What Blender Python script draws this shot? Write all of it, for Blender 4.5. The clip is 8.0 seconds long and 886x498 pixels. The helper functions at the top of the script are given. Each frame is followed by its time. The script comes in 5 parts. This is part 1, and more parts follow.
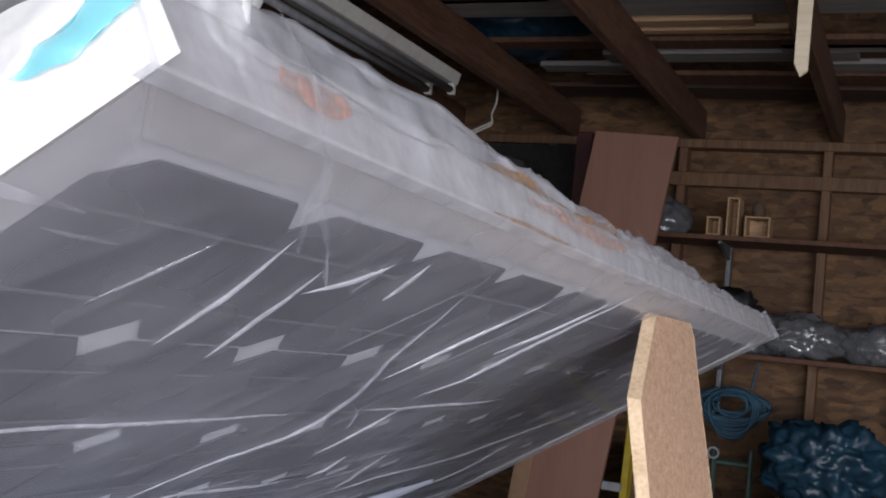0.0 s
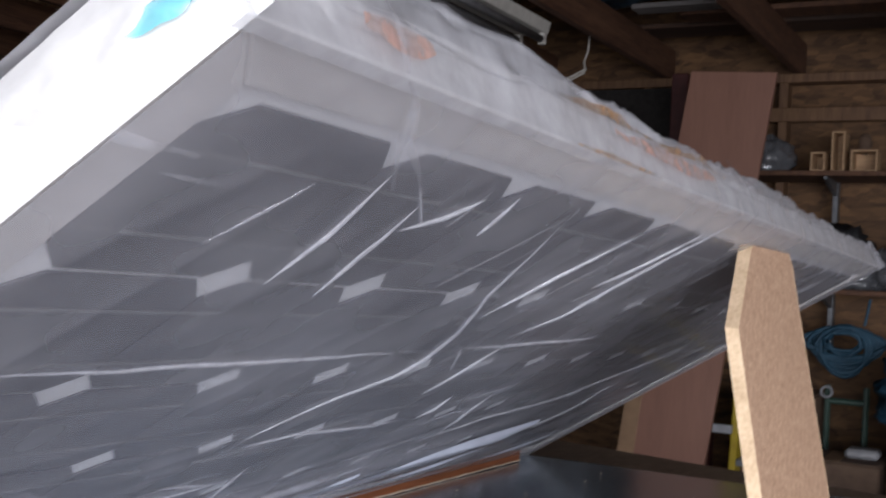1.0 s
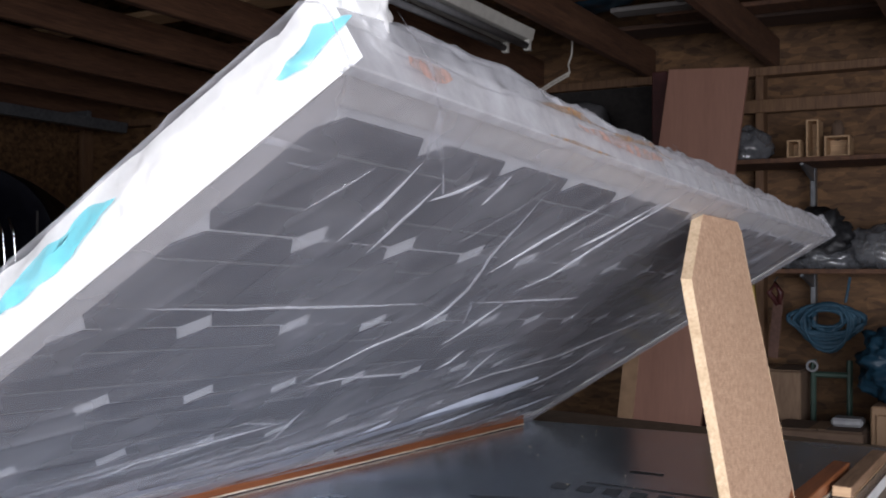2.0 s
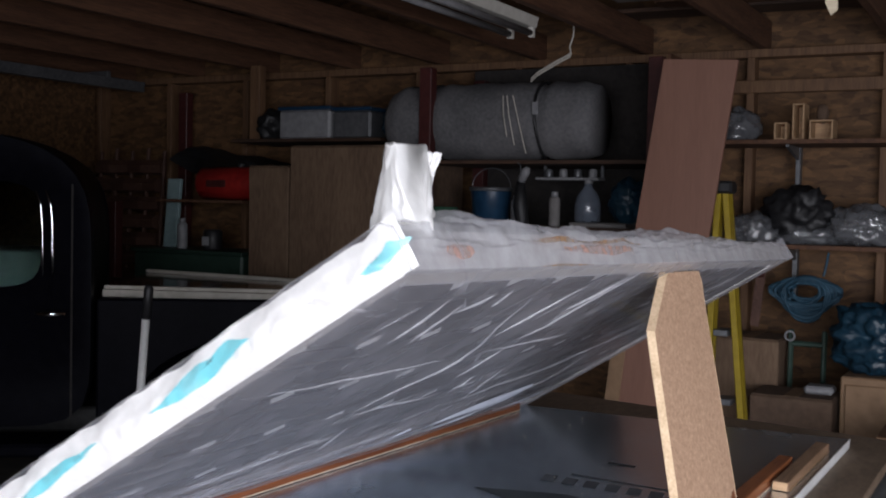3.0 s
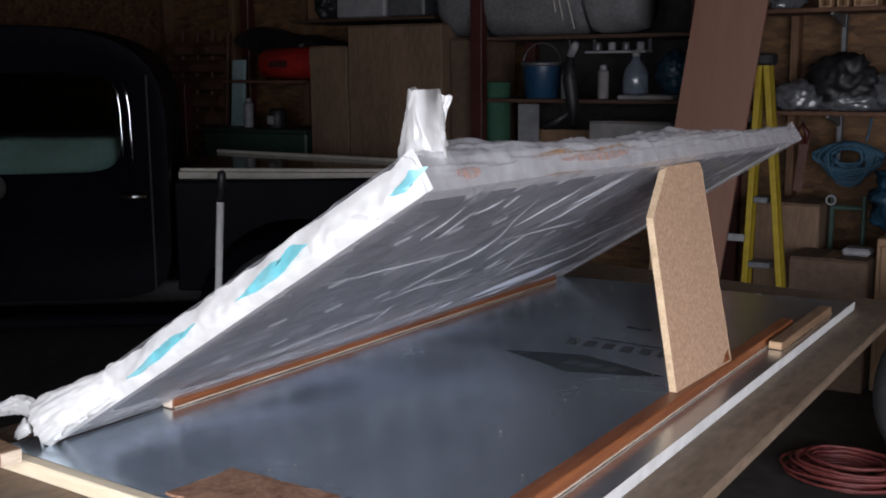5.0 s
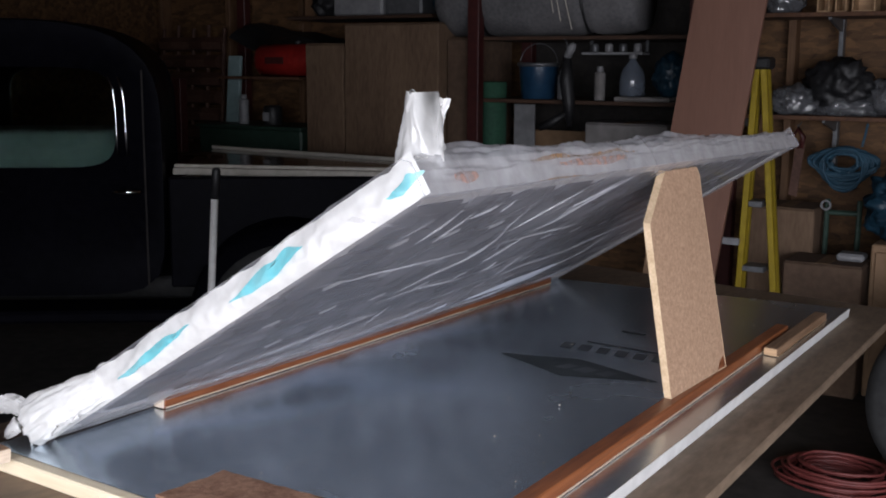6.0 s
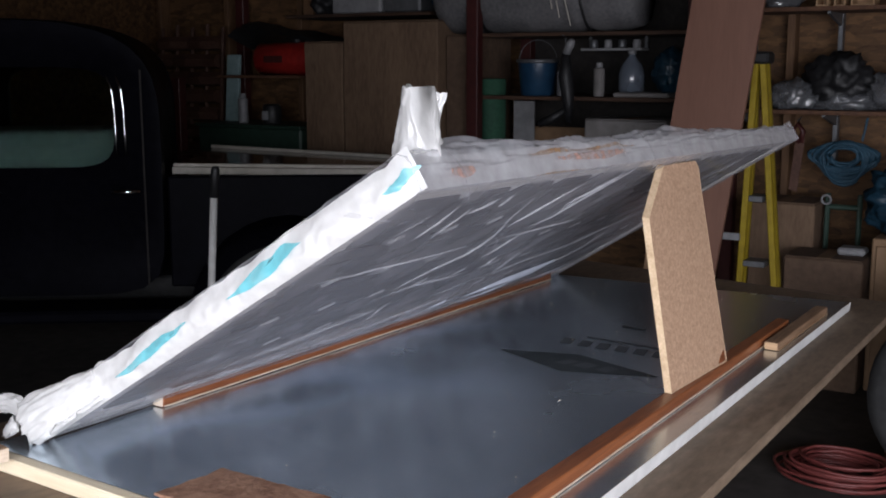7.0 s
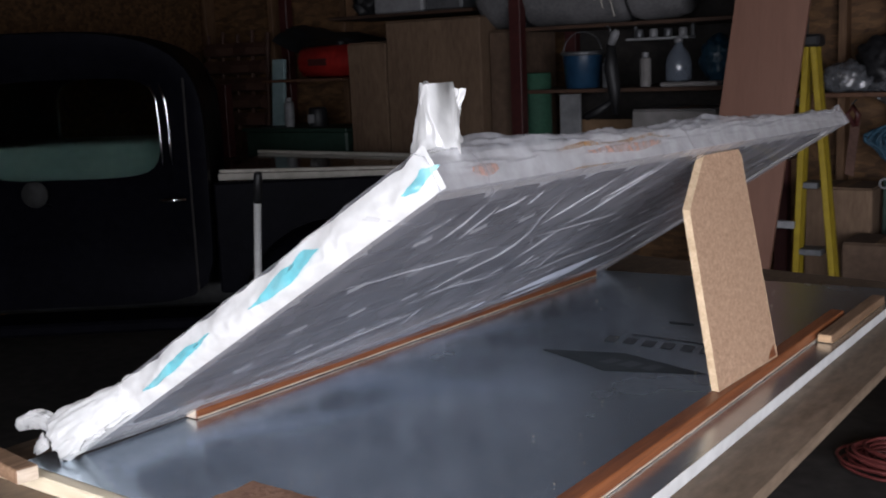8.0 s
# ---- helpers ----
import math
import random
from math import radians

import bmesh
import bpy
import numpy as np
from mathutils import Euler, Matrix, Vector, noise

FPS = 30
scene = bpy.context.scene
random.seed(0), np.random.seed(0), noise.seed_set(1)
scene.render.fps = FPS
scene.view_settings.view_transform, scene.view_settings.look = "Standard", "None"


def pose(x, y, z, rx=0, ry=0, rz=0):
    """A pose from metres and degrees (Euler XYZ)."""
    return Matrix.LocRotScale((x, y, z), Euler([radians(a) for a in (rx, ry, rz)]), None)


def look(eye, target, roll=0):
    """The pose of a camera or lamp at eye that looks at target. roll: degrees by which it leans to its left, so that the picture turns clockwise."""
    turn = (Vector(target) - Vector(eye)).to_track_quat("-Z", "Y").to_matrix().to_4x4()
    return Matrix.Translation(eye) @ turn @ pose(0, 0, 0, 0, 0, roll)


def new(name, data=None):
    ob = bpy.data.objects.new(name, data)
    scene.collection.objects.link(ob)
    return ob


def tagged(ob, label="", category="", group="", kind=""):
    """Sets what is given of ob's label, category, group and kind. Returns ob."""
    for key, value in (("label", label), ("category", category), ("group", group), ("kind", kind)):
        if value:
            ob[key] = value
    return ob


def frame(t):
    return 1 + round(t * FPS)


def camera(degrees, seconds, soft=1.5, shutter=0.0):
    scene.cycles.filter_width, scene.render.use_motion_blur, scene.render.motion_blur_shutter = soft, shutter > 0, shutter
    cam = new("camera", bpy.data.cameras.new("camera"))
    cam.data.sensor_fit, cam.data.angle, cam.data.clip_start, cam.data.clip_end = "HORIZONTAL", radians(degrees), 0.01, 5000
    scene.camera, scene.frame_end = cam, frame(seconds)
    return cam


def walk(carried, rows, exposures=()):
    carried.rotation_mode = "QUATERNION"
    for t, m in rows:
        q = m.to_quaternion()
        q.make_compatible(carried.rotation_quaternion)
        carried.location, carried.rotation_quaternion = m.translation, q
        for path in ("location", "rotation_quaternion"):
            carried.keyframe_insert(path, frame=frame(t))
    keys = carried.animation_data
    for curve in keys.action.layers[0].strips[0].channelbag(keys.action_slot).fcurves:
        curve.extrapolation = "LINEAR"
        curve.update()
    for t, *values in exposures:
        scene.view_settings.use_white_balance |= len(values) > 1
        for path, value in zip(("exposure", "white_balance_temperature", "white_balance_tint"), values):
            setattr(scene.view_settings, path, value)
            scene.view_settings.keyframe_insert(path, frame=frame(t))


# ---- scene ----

# The bench leans a little on its sawhorses; everything on it shares this lean.
BENCH_LEAN = (Matrix.Translation((0.6, 0.5, 0.85)) @ Matrix.Rotation(radians(2.4), 4, Vector((-0.515, 0.857, 0)))
              @ Matrix.Translation((-0.6, -0.5, -0.85)))

# ---- camera ----
cam = camera(44.0, 8.0, soft=1.9, shutter=0.5)
PATH = [
    (0, (0.7681, -0.4248, 1.1798), (-0.0301, 1.404, 1.3153), 8.03),
    (0.5, (0.7736, -0.4237, 1.1881), (-0.0273, 1.4054, 1.3035), 6.82),
    (1.0, (0.7857, -0.4466, 1.168), (-0.1704, 1.3098, 1.2028), 5.34),
    (1.5, (0.8711, -0.6002, 1.1315), (-0.1022, 1.1466, 1.1663), 1.83),
    (1.6, (0.8908, -0.6493, 1.1277), (-0.0731, 1.1024, 1.1769), 2.00),
    (2.0, (0.8873, -0.6598, 1.1323), (-0.0637, 1.099, 1.1796), 2.65),
    (2.2, (0.8922, -0.6702, 1.1492), (-0.0725, 1.0817, 1.1559), 4.12),
    (3.3, (1.053, -1.0517, 1.3307), (0.1128, 0.7072, 1.1819), 3.04),
    (3.5, (1.0787, -1.0987, 1.3485), (0.0791, 0.6155, 1.0985), 3.47),
    (4.0, (1.1498, -1.143, 1.3752), (0.1397, 0.5577, 1.0802), 2.08),
    (4.5, (1.1786, -1.1548, 1.3691), (0.1542, 0.5361, 1.0663), 2.02),
    (4.7, (1.1812, -1.1527, 1.3657), (0.1575, 0.535, 1.0433), 1.91),
    (5.8, (1.1714, -1.1443, 1.3713), (0.1467, 0.5404, 1.0368), 2.51),
    (6.0, (1.1707, -1.1416, 1.3714), (0.1554, 0.5497, 1.0416), 2.82),
    (6.5, (1.1698, -1.1402, 1.3684), (0.156, 0.5512, 1.0343), 2.73),
    (7.0, (1.1717, -1.1356, 1.3675), (0.1551, 0.5543, 1.0342), 2.38),
    (7.5, (1.1702, -1.1153, 1.3665), (0.1322, 0.5615, 1.0337), 1.76),
    (8.0, (1.1775, -1.0793, 1.3655), (0.0753, 0.5547, 1.0258), 0.07),
]
EXPOSURES = [(0.0, 0.10), (2.2, 0.16), (3.3, -0.04), (3.6, -0.12), (8.0, -0.09)]
walk(cam, [(t, BENCH_LEAN @ look(eye, target, roll)) for t, eye, target, roll in PATH], exposures=EXPOSURES)

# ---- light: an overcast day coming in through the open garage door behind the camera ----
world = bpy.data.worlds.new("sky")
scene.world = world
world.use_nodes = True
wt = world.node_tree
sky = wt.nodes.new("ShaderNodeTexSky")
sky.sky_type, sky.sun_disc = "NISHITA", False
sky.sun_elevation, sky.sun_rotation = radians(50), radians(200)
wt.links.new(sky.outputs[0], wt.nodes["Background"].inputs[0])
wt.nodes["Background"].inputs[1].default_value = 0.10
sun = new("sun", bpy.data.lights.new("sun", "SUN"))
sun.data.energy, sun.data.angle, sun.data.color = 1.0, radians(12), (1.0, 0.97, 0.92)
sun.matrix_world = look((0, 0, 0), (0.3, 0.85, -1.3))
door_light = new("door_daylight", bpy.data.lights.new("door_daylight", "AREA"))
door_light.data.shape, door_light.data.size, door_light.data.size_y = "RECTANGLE", 4.1, 1.7
door_light.data.energy, door_light.data.color = 185, (0.89, 0.895, 0.985)
door_light.data.spread = radians(145)
door_light.matrix_world = look((2.1, -1.70, 1.05), (1.25, 0.4, -0.75))


# ---- materials ----
def surface(name, dark, light, rough=0.6, grain=30.0, blotch=3.0, metal=0.0, bump=0.15, stretch=(1, 1, 1),
            coat=0.0, spec=0.5, contrast=0.25):
    """A material whose colour wanders between two tones at two scales, with a fine relief."""
    m = bpy.data.materials.new(name)
    m.use_nodes = True
    n, l = m.node_tree.nodes, m.node_tree.links
    p = n["Principled BSDF"]
    tc = n.new("ShaderNodeTexCoord")
    mp = n.new("ShaderNodeMapping")
    mp.inputs["Scale"].default_value = stretch
    l.new(tc.outputs["Object"], mp.inputs[0])
    a, b = n.new("ShaderNodeTexNoise"), n.new("ShaderNodeTexNoise")
    a.inputs["Scale"].default_value, a.inputs["Detail"].default_value = grain, 6
    b.inputs["Scale"].default_value, b.inputs["Detail"].default_value = blotch, 4
    l.new(mp.outputs[0], a.inputs[0]), l.new(mp.outputs[0], b.inputs[0])
    mix = n.new("ShaderNodeMix")
    mix.inputs[0].default_value = 0.5
    l.new(a.outputs[0], mix.inputs[2]), l.new(b.outputs[0], mix.inputs[3])
    ramp = n.new("ShaderNodeValToRGB")
    ramp.color_ramp.elements[0].position, ramp.color_ramp.elements[1].position = 0.5 - contrast / 2, 0.5 + contrast / 2
    ramp.color_ramp.elements[0].color, ramp.color_ramp.elements[1].color = (*dark, 1), (*light, 1)
    l.new(mix.outputs[0], ramp.inputs[0]), l.new(ramp.outputs[0], p.inputs["Base Color"])
    rr = n.new("ShaderNodeMapRange")
    rr.inputs[3].default_value, rr.inputs[4].default_value = max(rough - 0.1, 0.03), min(rough + 0.1, 1)
    l.new(b.outputs[0], rr.inputs[0]), l.new(rr.outputs[0], p.inputs["Roughness"])
    p.inputs["Metallic"].default_value, p.inputs["Coat Weight"].default_value = metal, coat
    p.inputs["Specular IOR Level"].default_value = spec
    if bump:
        bp = n.new("ShaderNodeBump")
        bp.inputs["Strength"].default_value, bp.inputs["Distance"].default_value = bump, 0.004
        l.new(a.outputs[0], bp.inputs["Height"]), l.new(bp.outputs[0], p.inputs["Normal"])
    return m


def osb_material():
    """Strand board: overlapping flakes of several browns lying all ways."""
    m = bpy.data.materials.new("strand_board")
    m.use_nodes = True
    n, l = m.node_tree.nodes, m.node_tree.links
    p = n["Principled BSDF"]
    tc = n.new("ShaderNodeTexCoord")
    warp = n.new("ShaderNodeTexNoise")
    warp.inputs["Scale"].default_value = 7.0
    l.new(tc.outputs["Object"], warp.inputs[0])
    bent = n.new("ShaderNodeMix")
    bent.data_type = "VECTOR"
    bent.inputs[0].default_value = 0.02
    l.new(tc.outputs["Object"], bent.inputs[4]), l.new(warp.outputs["Color"], bent.inputs[5])
    colour = None
    for k, angle in enumerate((0.45, 1.35, 2.40)):
        mp = n.new("ShaderNodeMapping")
        mp.inputs["Rotation"].default_value, mp.inputs["Scale"].default_value = (0.2, angle, 0.1), (15, 38, 44)
        l.new(bent.outputs[1], mp.inputs[0])
        v = n.new("ShaderNodeTexVoronoi")
        v.inputs["Scale"].default_value = 1.0
        l.new(mp.outputs[0], v.inputs[0])
        r = n.new("ShaderNodeValToRGB")
        r.color_ramp.elements[0].color, r.color_ramp.elements[1].color = (0.045, 0.020, 0.008, 1), (0.23, 0.12, 0.050, 1)
        e = r.color_ramp.elements.new(0.5)
        e.color = (0.11, 0.056, 0.024, 1)
        sep = n.new("ShaderNodeSeparateColor")
        l.new(v.outputs["Color"], sep.inputs[0]), l.new(sep.outputs[k], r.inputs[0])
        if colour is None:
            colour = r.outputs[0]
        else:
            mix = n.new("ShaderNodeMix")
            mix.data_type = "RGBA"
            mix.inputs[0].default_value = 0.46
            l.new(colour, mix.inputs[6]), l.new(r.outputs[0], mix.inputs[7])
            colour = mix.outputs[2]
    l.new(colour, p.inputs["Base Color"])
    bp = n.new("ShaderNodeBump")
    bp.inputs["Strength"].default_value = 0.3
    l.new(v.outputs["Distance"], bp.inputs["Height"]), l.new(bp.outputs[0], p.inputs["Normal"])
    p.inputs["Roughness"].default_value = 0.75
    return m


def film_material(name, haze, tint=(0.82, 0.83, 0.86), rough=0.28, scale=18.0, relief=0.35, patchy=False):
    """Thin clear polythene: mostly see-through, a little milky, shiny."""
    m = bpy.data.materials.new(name)
    m.use_nodes = True
    n, l = m.node_tree.nodes, m.node_tree.links
    p = n["Principled BSDF"]
    p.inputs["Base Color"].default_value = (*tint, 1)
    p.inputs["Roughness"].default_value = rough
    tr, tl, mx, m2 = (n.new(k) for k in ("ShaderNodeBsdfTransparent", "ShaderNodeBsdfTranslucent", "ShaderNodeMixShader", "ShaderNodeMixShader"))
    tl.inputs[0].default_value = (*tint, 1)
    tc, no, mr = n.new("ShaderNodeTexCoord"), n.new("ShaderNodeTexNoise"), n.new("ShaderNodeMapRange")
    no.inputs["Scale"].default_value, no.inputs["Detail"].default_value = scale, (2 if relief < 0.2 else 5)
    l.new(tc.outputs["Object"], no.inputs[0]), l.new(no.outputs[0], mr.inputs[0])
    mr.inputs[1].default_value, mr.inputs[2].default_value = 0.3, 0.7
    mr.inputs[3].default_value, mr.inputs[4].default_value = (0.0 if patchy else haze * 0.75), min(haze * (1.6 if patchy else 1.25), 1.0)
    m2.inputs[0].default_value = 0.35
    l.new(p.outputs[0], m2.inputs[1]), l.new(tl.outputs[0], m2.inputs[2])
    l.new(mr.outputs[0], mx.inputs[0]), l.new(tr.outputs[0], mx.inputs[1]), l.new(m2.outputs[0], mx.inputs[2])
    bp = n.new("ShaderNodeBump")
    bp.inputs["Strength"].default_value, bp.inputs["Distance"].default_value = relief, 0.01
    l.new(no.outputs[0], bp.inputs["Height"]), l.new(bp.outputs[0], p.inputs["Normal"])
    gl, m3 = n.new("ShaderNodeBsdfGlossy"), n.new("ShaderNodeMixShader")
    gl.inputs["Roughness"].default_value, m3.inputs[0].default_value = rough * 0.6, 0.07
    l.new(bp.outputs[0], gl.inputs["Normal"])
    l.new(mx.outputs[0], m3.inputs[1]), l.new(gl.outputs[0], m3.inputs[2])
    l.new(m3.outputs[0], n["Material Output"].inputs[0])
    return m


def glass_material():
    m = bpy.data.materials.new("window_glass")
    m.use_nodes = True
    p = m.node_tree.nodes["Principled BSDF"]
    p.inputs["Base Color"].default_value = (0.75, 0.85, 0.82, 1)
    p.inputs["Roughness"].default_value, p.inputs["Transmission Weight"].default_value = 0.03, 1.0
    p.inputs["IOR"].default_value = 1.3
    return m


OSB = osb_material()
CONCRETE = surface("stained_concrete", (0.022, 0.019, 0.017), (0.058, 0.050, 0.045), 0.8, 14, 1.3)
STUD = surface("fir_stud", (0.11, 0.055, 0.028), (0.20, 0.11, 0.055), 0.7, 20, 4, stretch=(8, 8, 0.6))
JOIST = surface("aged_joist", (0.07, 0.03, 0.016), (0.15, 0.07, 0.036), 0.75, 20, 4, stretch=(8, 0.6, 8))
DECK = surface("roof_boards", (0.035, 0.018, 0.011), (0.09, 0.045, 0.026), 0.8, 12, 2, stretch=(0.6, 6, 6))
GREYBOARD = surface("weathered_board", (0.17, 0.155, 0.15), (0.30, 0.28, 0.26), 0.7, 20, 3, stretch=(0.6, 8, 8))
PINE = surface("pine_board", (0.36, 0.22, 0.12), (0.55, 0.36, 0.2), 0.65, 20, 4, stretch=(0.6, 9, 9))
OLDPINE = surface("aged_pine", (0.17, 0.095, 0.05), (0.33, 0.20, 0.12), 0.65, 24, 5, stretch=(9, 0.7, 9))
PINE_Y = surface("pine_lath", (0.70, 0.58, 0.40), (0.84, 0.73, 0.54), 0.6, 20, 4, stretch=(0.8, 9, 9))
MAHOGANY = surface("stained_strip", (0.15, 0.046, 0.018), (0.31, 0.105, 0.038), 0.45, 25, 5, stretch=(10, 0.6, 10), coat=0.15)
RAWEDGE = surface("raw_wood_edge", (0.58, 0.46, 0.34), (0.78, 0.66, 0.53), 0.7, 30, 6, stretch=(10, 1, 10))
WALNUT = surface("brown_plank", (0.19, 0.09, 0.062), (0.26, 0.13, 0.09), 0.55, 14, 2, stretch=(9, 9, 0.5), contrast=0.6)
CHIP = surface("particle_board", (0.32, 0.185, 0.11), (0.60, 0.40, 0.265), 0.75, 420, 150, bump=0.35, contrast=0.34)
CHIPEDGE = surface("particle_board_edge", (0.42, 0.29, 0.17), (0.70, 0.53, 0.35), 0.9, 260, 40, bump=0.4, contrast=0.4)
PLY = surface("worn_plywood", (0.10, 0.068, 0.044), (0.27, 0.195, 0.135), 0.6, 34, 7, stretch=(3, 0.8, 2), contrast=0.42)
FOIL = surface("foil_facing", (0.52, 0.61, 0.69), (0.68, 0.77, 0.85), 0.24, 50, 3.5, metal=0.93, bump=0.02)
FOILEDGE = surface("foil_margin", (0.5, 0.46, 0.42), (0.62, 0.57, 0.52), 0.3, 50, 5, metal=0.95, bump=0.05)
FOAMEDGE = surface("foam_edge", (0.72, 0.60, 0.42), (0.86, 0.75, 0.56), 0.8, 60, 8)
INK = surface("printing_ink", (0.022, 0.03, 0.034), (0.045, 0.055, 0.06), 0.5, 60, 10, bump=0)
INKPALE = surface("faded_ink", (0.06, 0.068, 0.08), (0.10, 0.112, 0.125), 0.5, 60, 10, bump=0)
TAPE = surface("white_tape", (0.66, 0.66, 0.64), (0.82, 0.82, 0.8), 0.45, 40, 6, bump=0.05)
RUST = surface("brown_fibre_sheet", (0.15, 0.065, 0.035), (0.37, 0.21, 0.135), 0.8, 130, 22, bump=0.5, contrast=0.3)
ALU = surface("anodised_frame", (0.50, 0.48, 0.47), (0.62, 0.60, 0.59), 0.5, 60, 4, metal=0.35, bump=0.03)
CELL = surface("silicon_cell", (0.018, 0.018, 0.026), (0.030, 0.030, 0.042), 0.35, 40, 3, bump=0.0, coat=0.4)
BACKSHEET = surface("white_backsheet", (0.55, 0.55, 0.57), (0.66, 0.66, 0.68), 0.5, 30, 4, bump=0.0)
BUSBAR = surface("tinned_ribbon", (0.16, 0.16, 0.17), (0.24, 0.24, 0.25), 0.4, 30, 4, metal=0.5, bump=0.0)
FILM = film_material("clear_film", 0.29, (0.80, 0.79, 0.84), 0.3, 12, 0.10)
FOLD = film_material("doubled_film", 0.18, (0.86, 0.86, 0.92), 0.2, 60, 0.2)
GLINT = film_material("crease_glint", 0.50, (0.90, 0.90, 0.95), 0.16, 90)
SLACK_SHEEN = film_material("slack_film_sheen", 0.58, (0.82, 0.87, 1.0), 0.22, 11, 0.12)
WRAP = film_material("crumpled_film", 0.44, (0.84, 0.84, 0.88), 0.26, 26, 0.4)
TUFTFILM = film_material("bunched_film", 0.97, (0.90, 0.89, 0.87), 0.4, 30)
TURQUOISE = film_material("turquoise_print", 0.72, (0.18, 0.66, 0.74), 0.35, 22)
RUSTMARK = film_material("orange_stain", 0.44, (0.50, 0.27, 0.10), 0.4, 60, 0.35, True)
PINKMARK = film_material("pink_stain", 0.46, (0.76, 0.44, 0.34), 0.4, 60, 0.35, True)
TRUCKPAINT = surface("black_car_paint", (0.003, 0.003, 0.005), (0.006, 0.006, 0.009), 0.4, 30, 2, bump=0.0, coat=0.0, spec=0.025)
RUBBER = surface("black_rubber", (0.012, 0.012, 0.012), (0.03, 0.03, 0.03), 0.8, 40, 6)
CHROME = surface("chrome", (0.65, 0.65, 0.67), (0.8, 0.8, 0.82), 0.12, 30, 3, metal=1.0, bump=0.0)
SEAT = surface("pale_green_seat", (0.22, 0.30, 0.28), (0.30, 0.39, 0.36), 0.6, 40, 4)
LINING_SHADE = surface("lining_and_shade", (0.015, 0.013, 0.012), (0.035, 0.03, 0.028), 0.9, 40, 5)
GLASS = glass_material()
VARNISH = surface("varnished_sheet", (0.035, 0.022, 0.016), (0.08, 0.05, 0.035), 0.22, 20, 3, coat=0.5)
CARDBOARD = surface("cardboard", (0.13, 0.08, 0.05), (0.21, 0.135, 0.085), 0.85, 30, 3, stretch=(3, 3, 0.6))
CARDDARK = surface("weathered_cardboard", (0.09, 0.055, 0.036), (0.15, 0.095, 0.062), 0.85, 30, 3)
GREYBAG = surface("grey_canvas", (0.10, 0.10, 0.105), (0.175, 0.17, 0.175), 0.8, 60, 4, bump=0.3)
BLACK = surface("black_plastic", (0.008, 0.008, 0.009), (0.022, 0.022, 0.024), 0.5, 40, 4)
REDPAINT = surface("red_enamel", (0.24, 0.012, 0.012), (0.38, 0.025, 0.02), 0.3, 30, 4, coat=0.3)
MAROON = surface("maroon_paint", (0.045, 0.010, 0.010), (0.08, 0.019, 0.017), 0.5, 30, 3)
GREENDARK = surface("dark_green_plastic", (0.015, 0.035, 0.025), (0.03, 0.06, 0.045), 0.5, 30, 3)
GREENMAT = surface("green_foam", (0.02, 0.075, 0.045), (0.035, 0.12, 0.07), 0.8, 60, 5)
TEAL = surface("pale_teal_board", (0.22, 0.32, 0.33), (0.32, 0.44, 0.45), 0.6, 30, 3)
BLUEPAINT = surface("blue_plastic", (0.01, 0.035, 0.075), (0.018, 0.06, 0.12), 0.35, 30, 4)
BLUEBAG = surface("blue_bag", (0.006, 0.022, 0.038), (0.016, 0.055, 0.09), 0.42, 30, 9, bump=0.3)
BLUEROPE = surface("blue_rope", (0.012, 0.045, 0.075), (0.03, 0.09, 0.14), 0.6, 90, 14, bump=0.4)
WHITEPLASTIC = surface("white_plastic", (0.20, 0.20, 0.21), (0.30, 0.30, 0.31), 0.45, 30, 4)
PALEBOX = surface("pale_carton", (0.16, 0.15, 0.145), (0.25, 0.235, 0.23), 0.8, 20, 6)
JUG = film_material("jug_plastic", 0.4, (0.4, 0.47, 0.58), 0.25, 12)
POLYBAG = film_material("storage_bag", 0.6, (0.26, 0.27, 0.29), 0.22, 14)
YELLOW = surface("yellow_fibreglass", (0.26, 0.18, 0.008), (0.36, 0.26, 0.014), 0.45, 30, 5)
STEEL = surface("grey_steel", (0.12, 0.125, 0.135), (0.20, 0.205, 0.215), 0.45, 40, 4, metal=0.5)
FIXTURE = surface("cream_fixture", (0.55, 0.53, 0.48), (0.68, 0.66, 0.6), 0.45, 30, 3)
REDCORD = surface("red_cord", (0.10, 0.020, 0.018), (0.19, 0.045, 0.040), 0.5, 40, 8)
TAN = surface("tan_panel", (0.2, 0.12, 0.065), (0.3, 0.185, 0.105), 0.7, 20, 3)
WEAVE = surface("brown_wicker", (0.07, 0.03, 0.02), (0.13, 0.065, 0.045), 0.7, 60, 5)
GRAVEL = surface("gravel_yard", (0.16, 0.15, 0.14), (0.3, 0.28, 0.26), 0.9, 20, 0.8)
STRING = surface("pale_string", (0.45, 0.42, 0.36), (0.6, 0.56, 0.5), 0.8, 40, 8)

# ---- building helpers ----
BASE = {}


def thing(name, label, category, base=(0, 0, 0), group="", kind="", lean=False):
    ob = new(name)
    BASE[ob] = Vector(base)
    ob.matrix_world = (BENCH_LEAN if lean else Matrix()) @ Matrix.Translation(base)
    return tagged(ob, label, category, group, kind)


def finish(bm, mat, name, base, smooth):
    bmesh.ops.translate(bm, verts=bm.verts, vec=-Vector(base))
    bmesh.ops.recalc_face_normals(bm, faces=bm.faces)
    me = bpy.data.meshes.new(name)
    bm.to_mesh(me)
    bm.free()
    me.materials.append(mat)
    if smooth:
        me.shade_smooth()
    return me


def part(name, bm, mat, parent, label="", smooth=False):
    top = parent
    while top.parent:
        top = top.parent
    ob = new(name, finish(bm, mat, name, BASE[top], smooth))
    ob.parent = parent
    return tagged(ob, label)


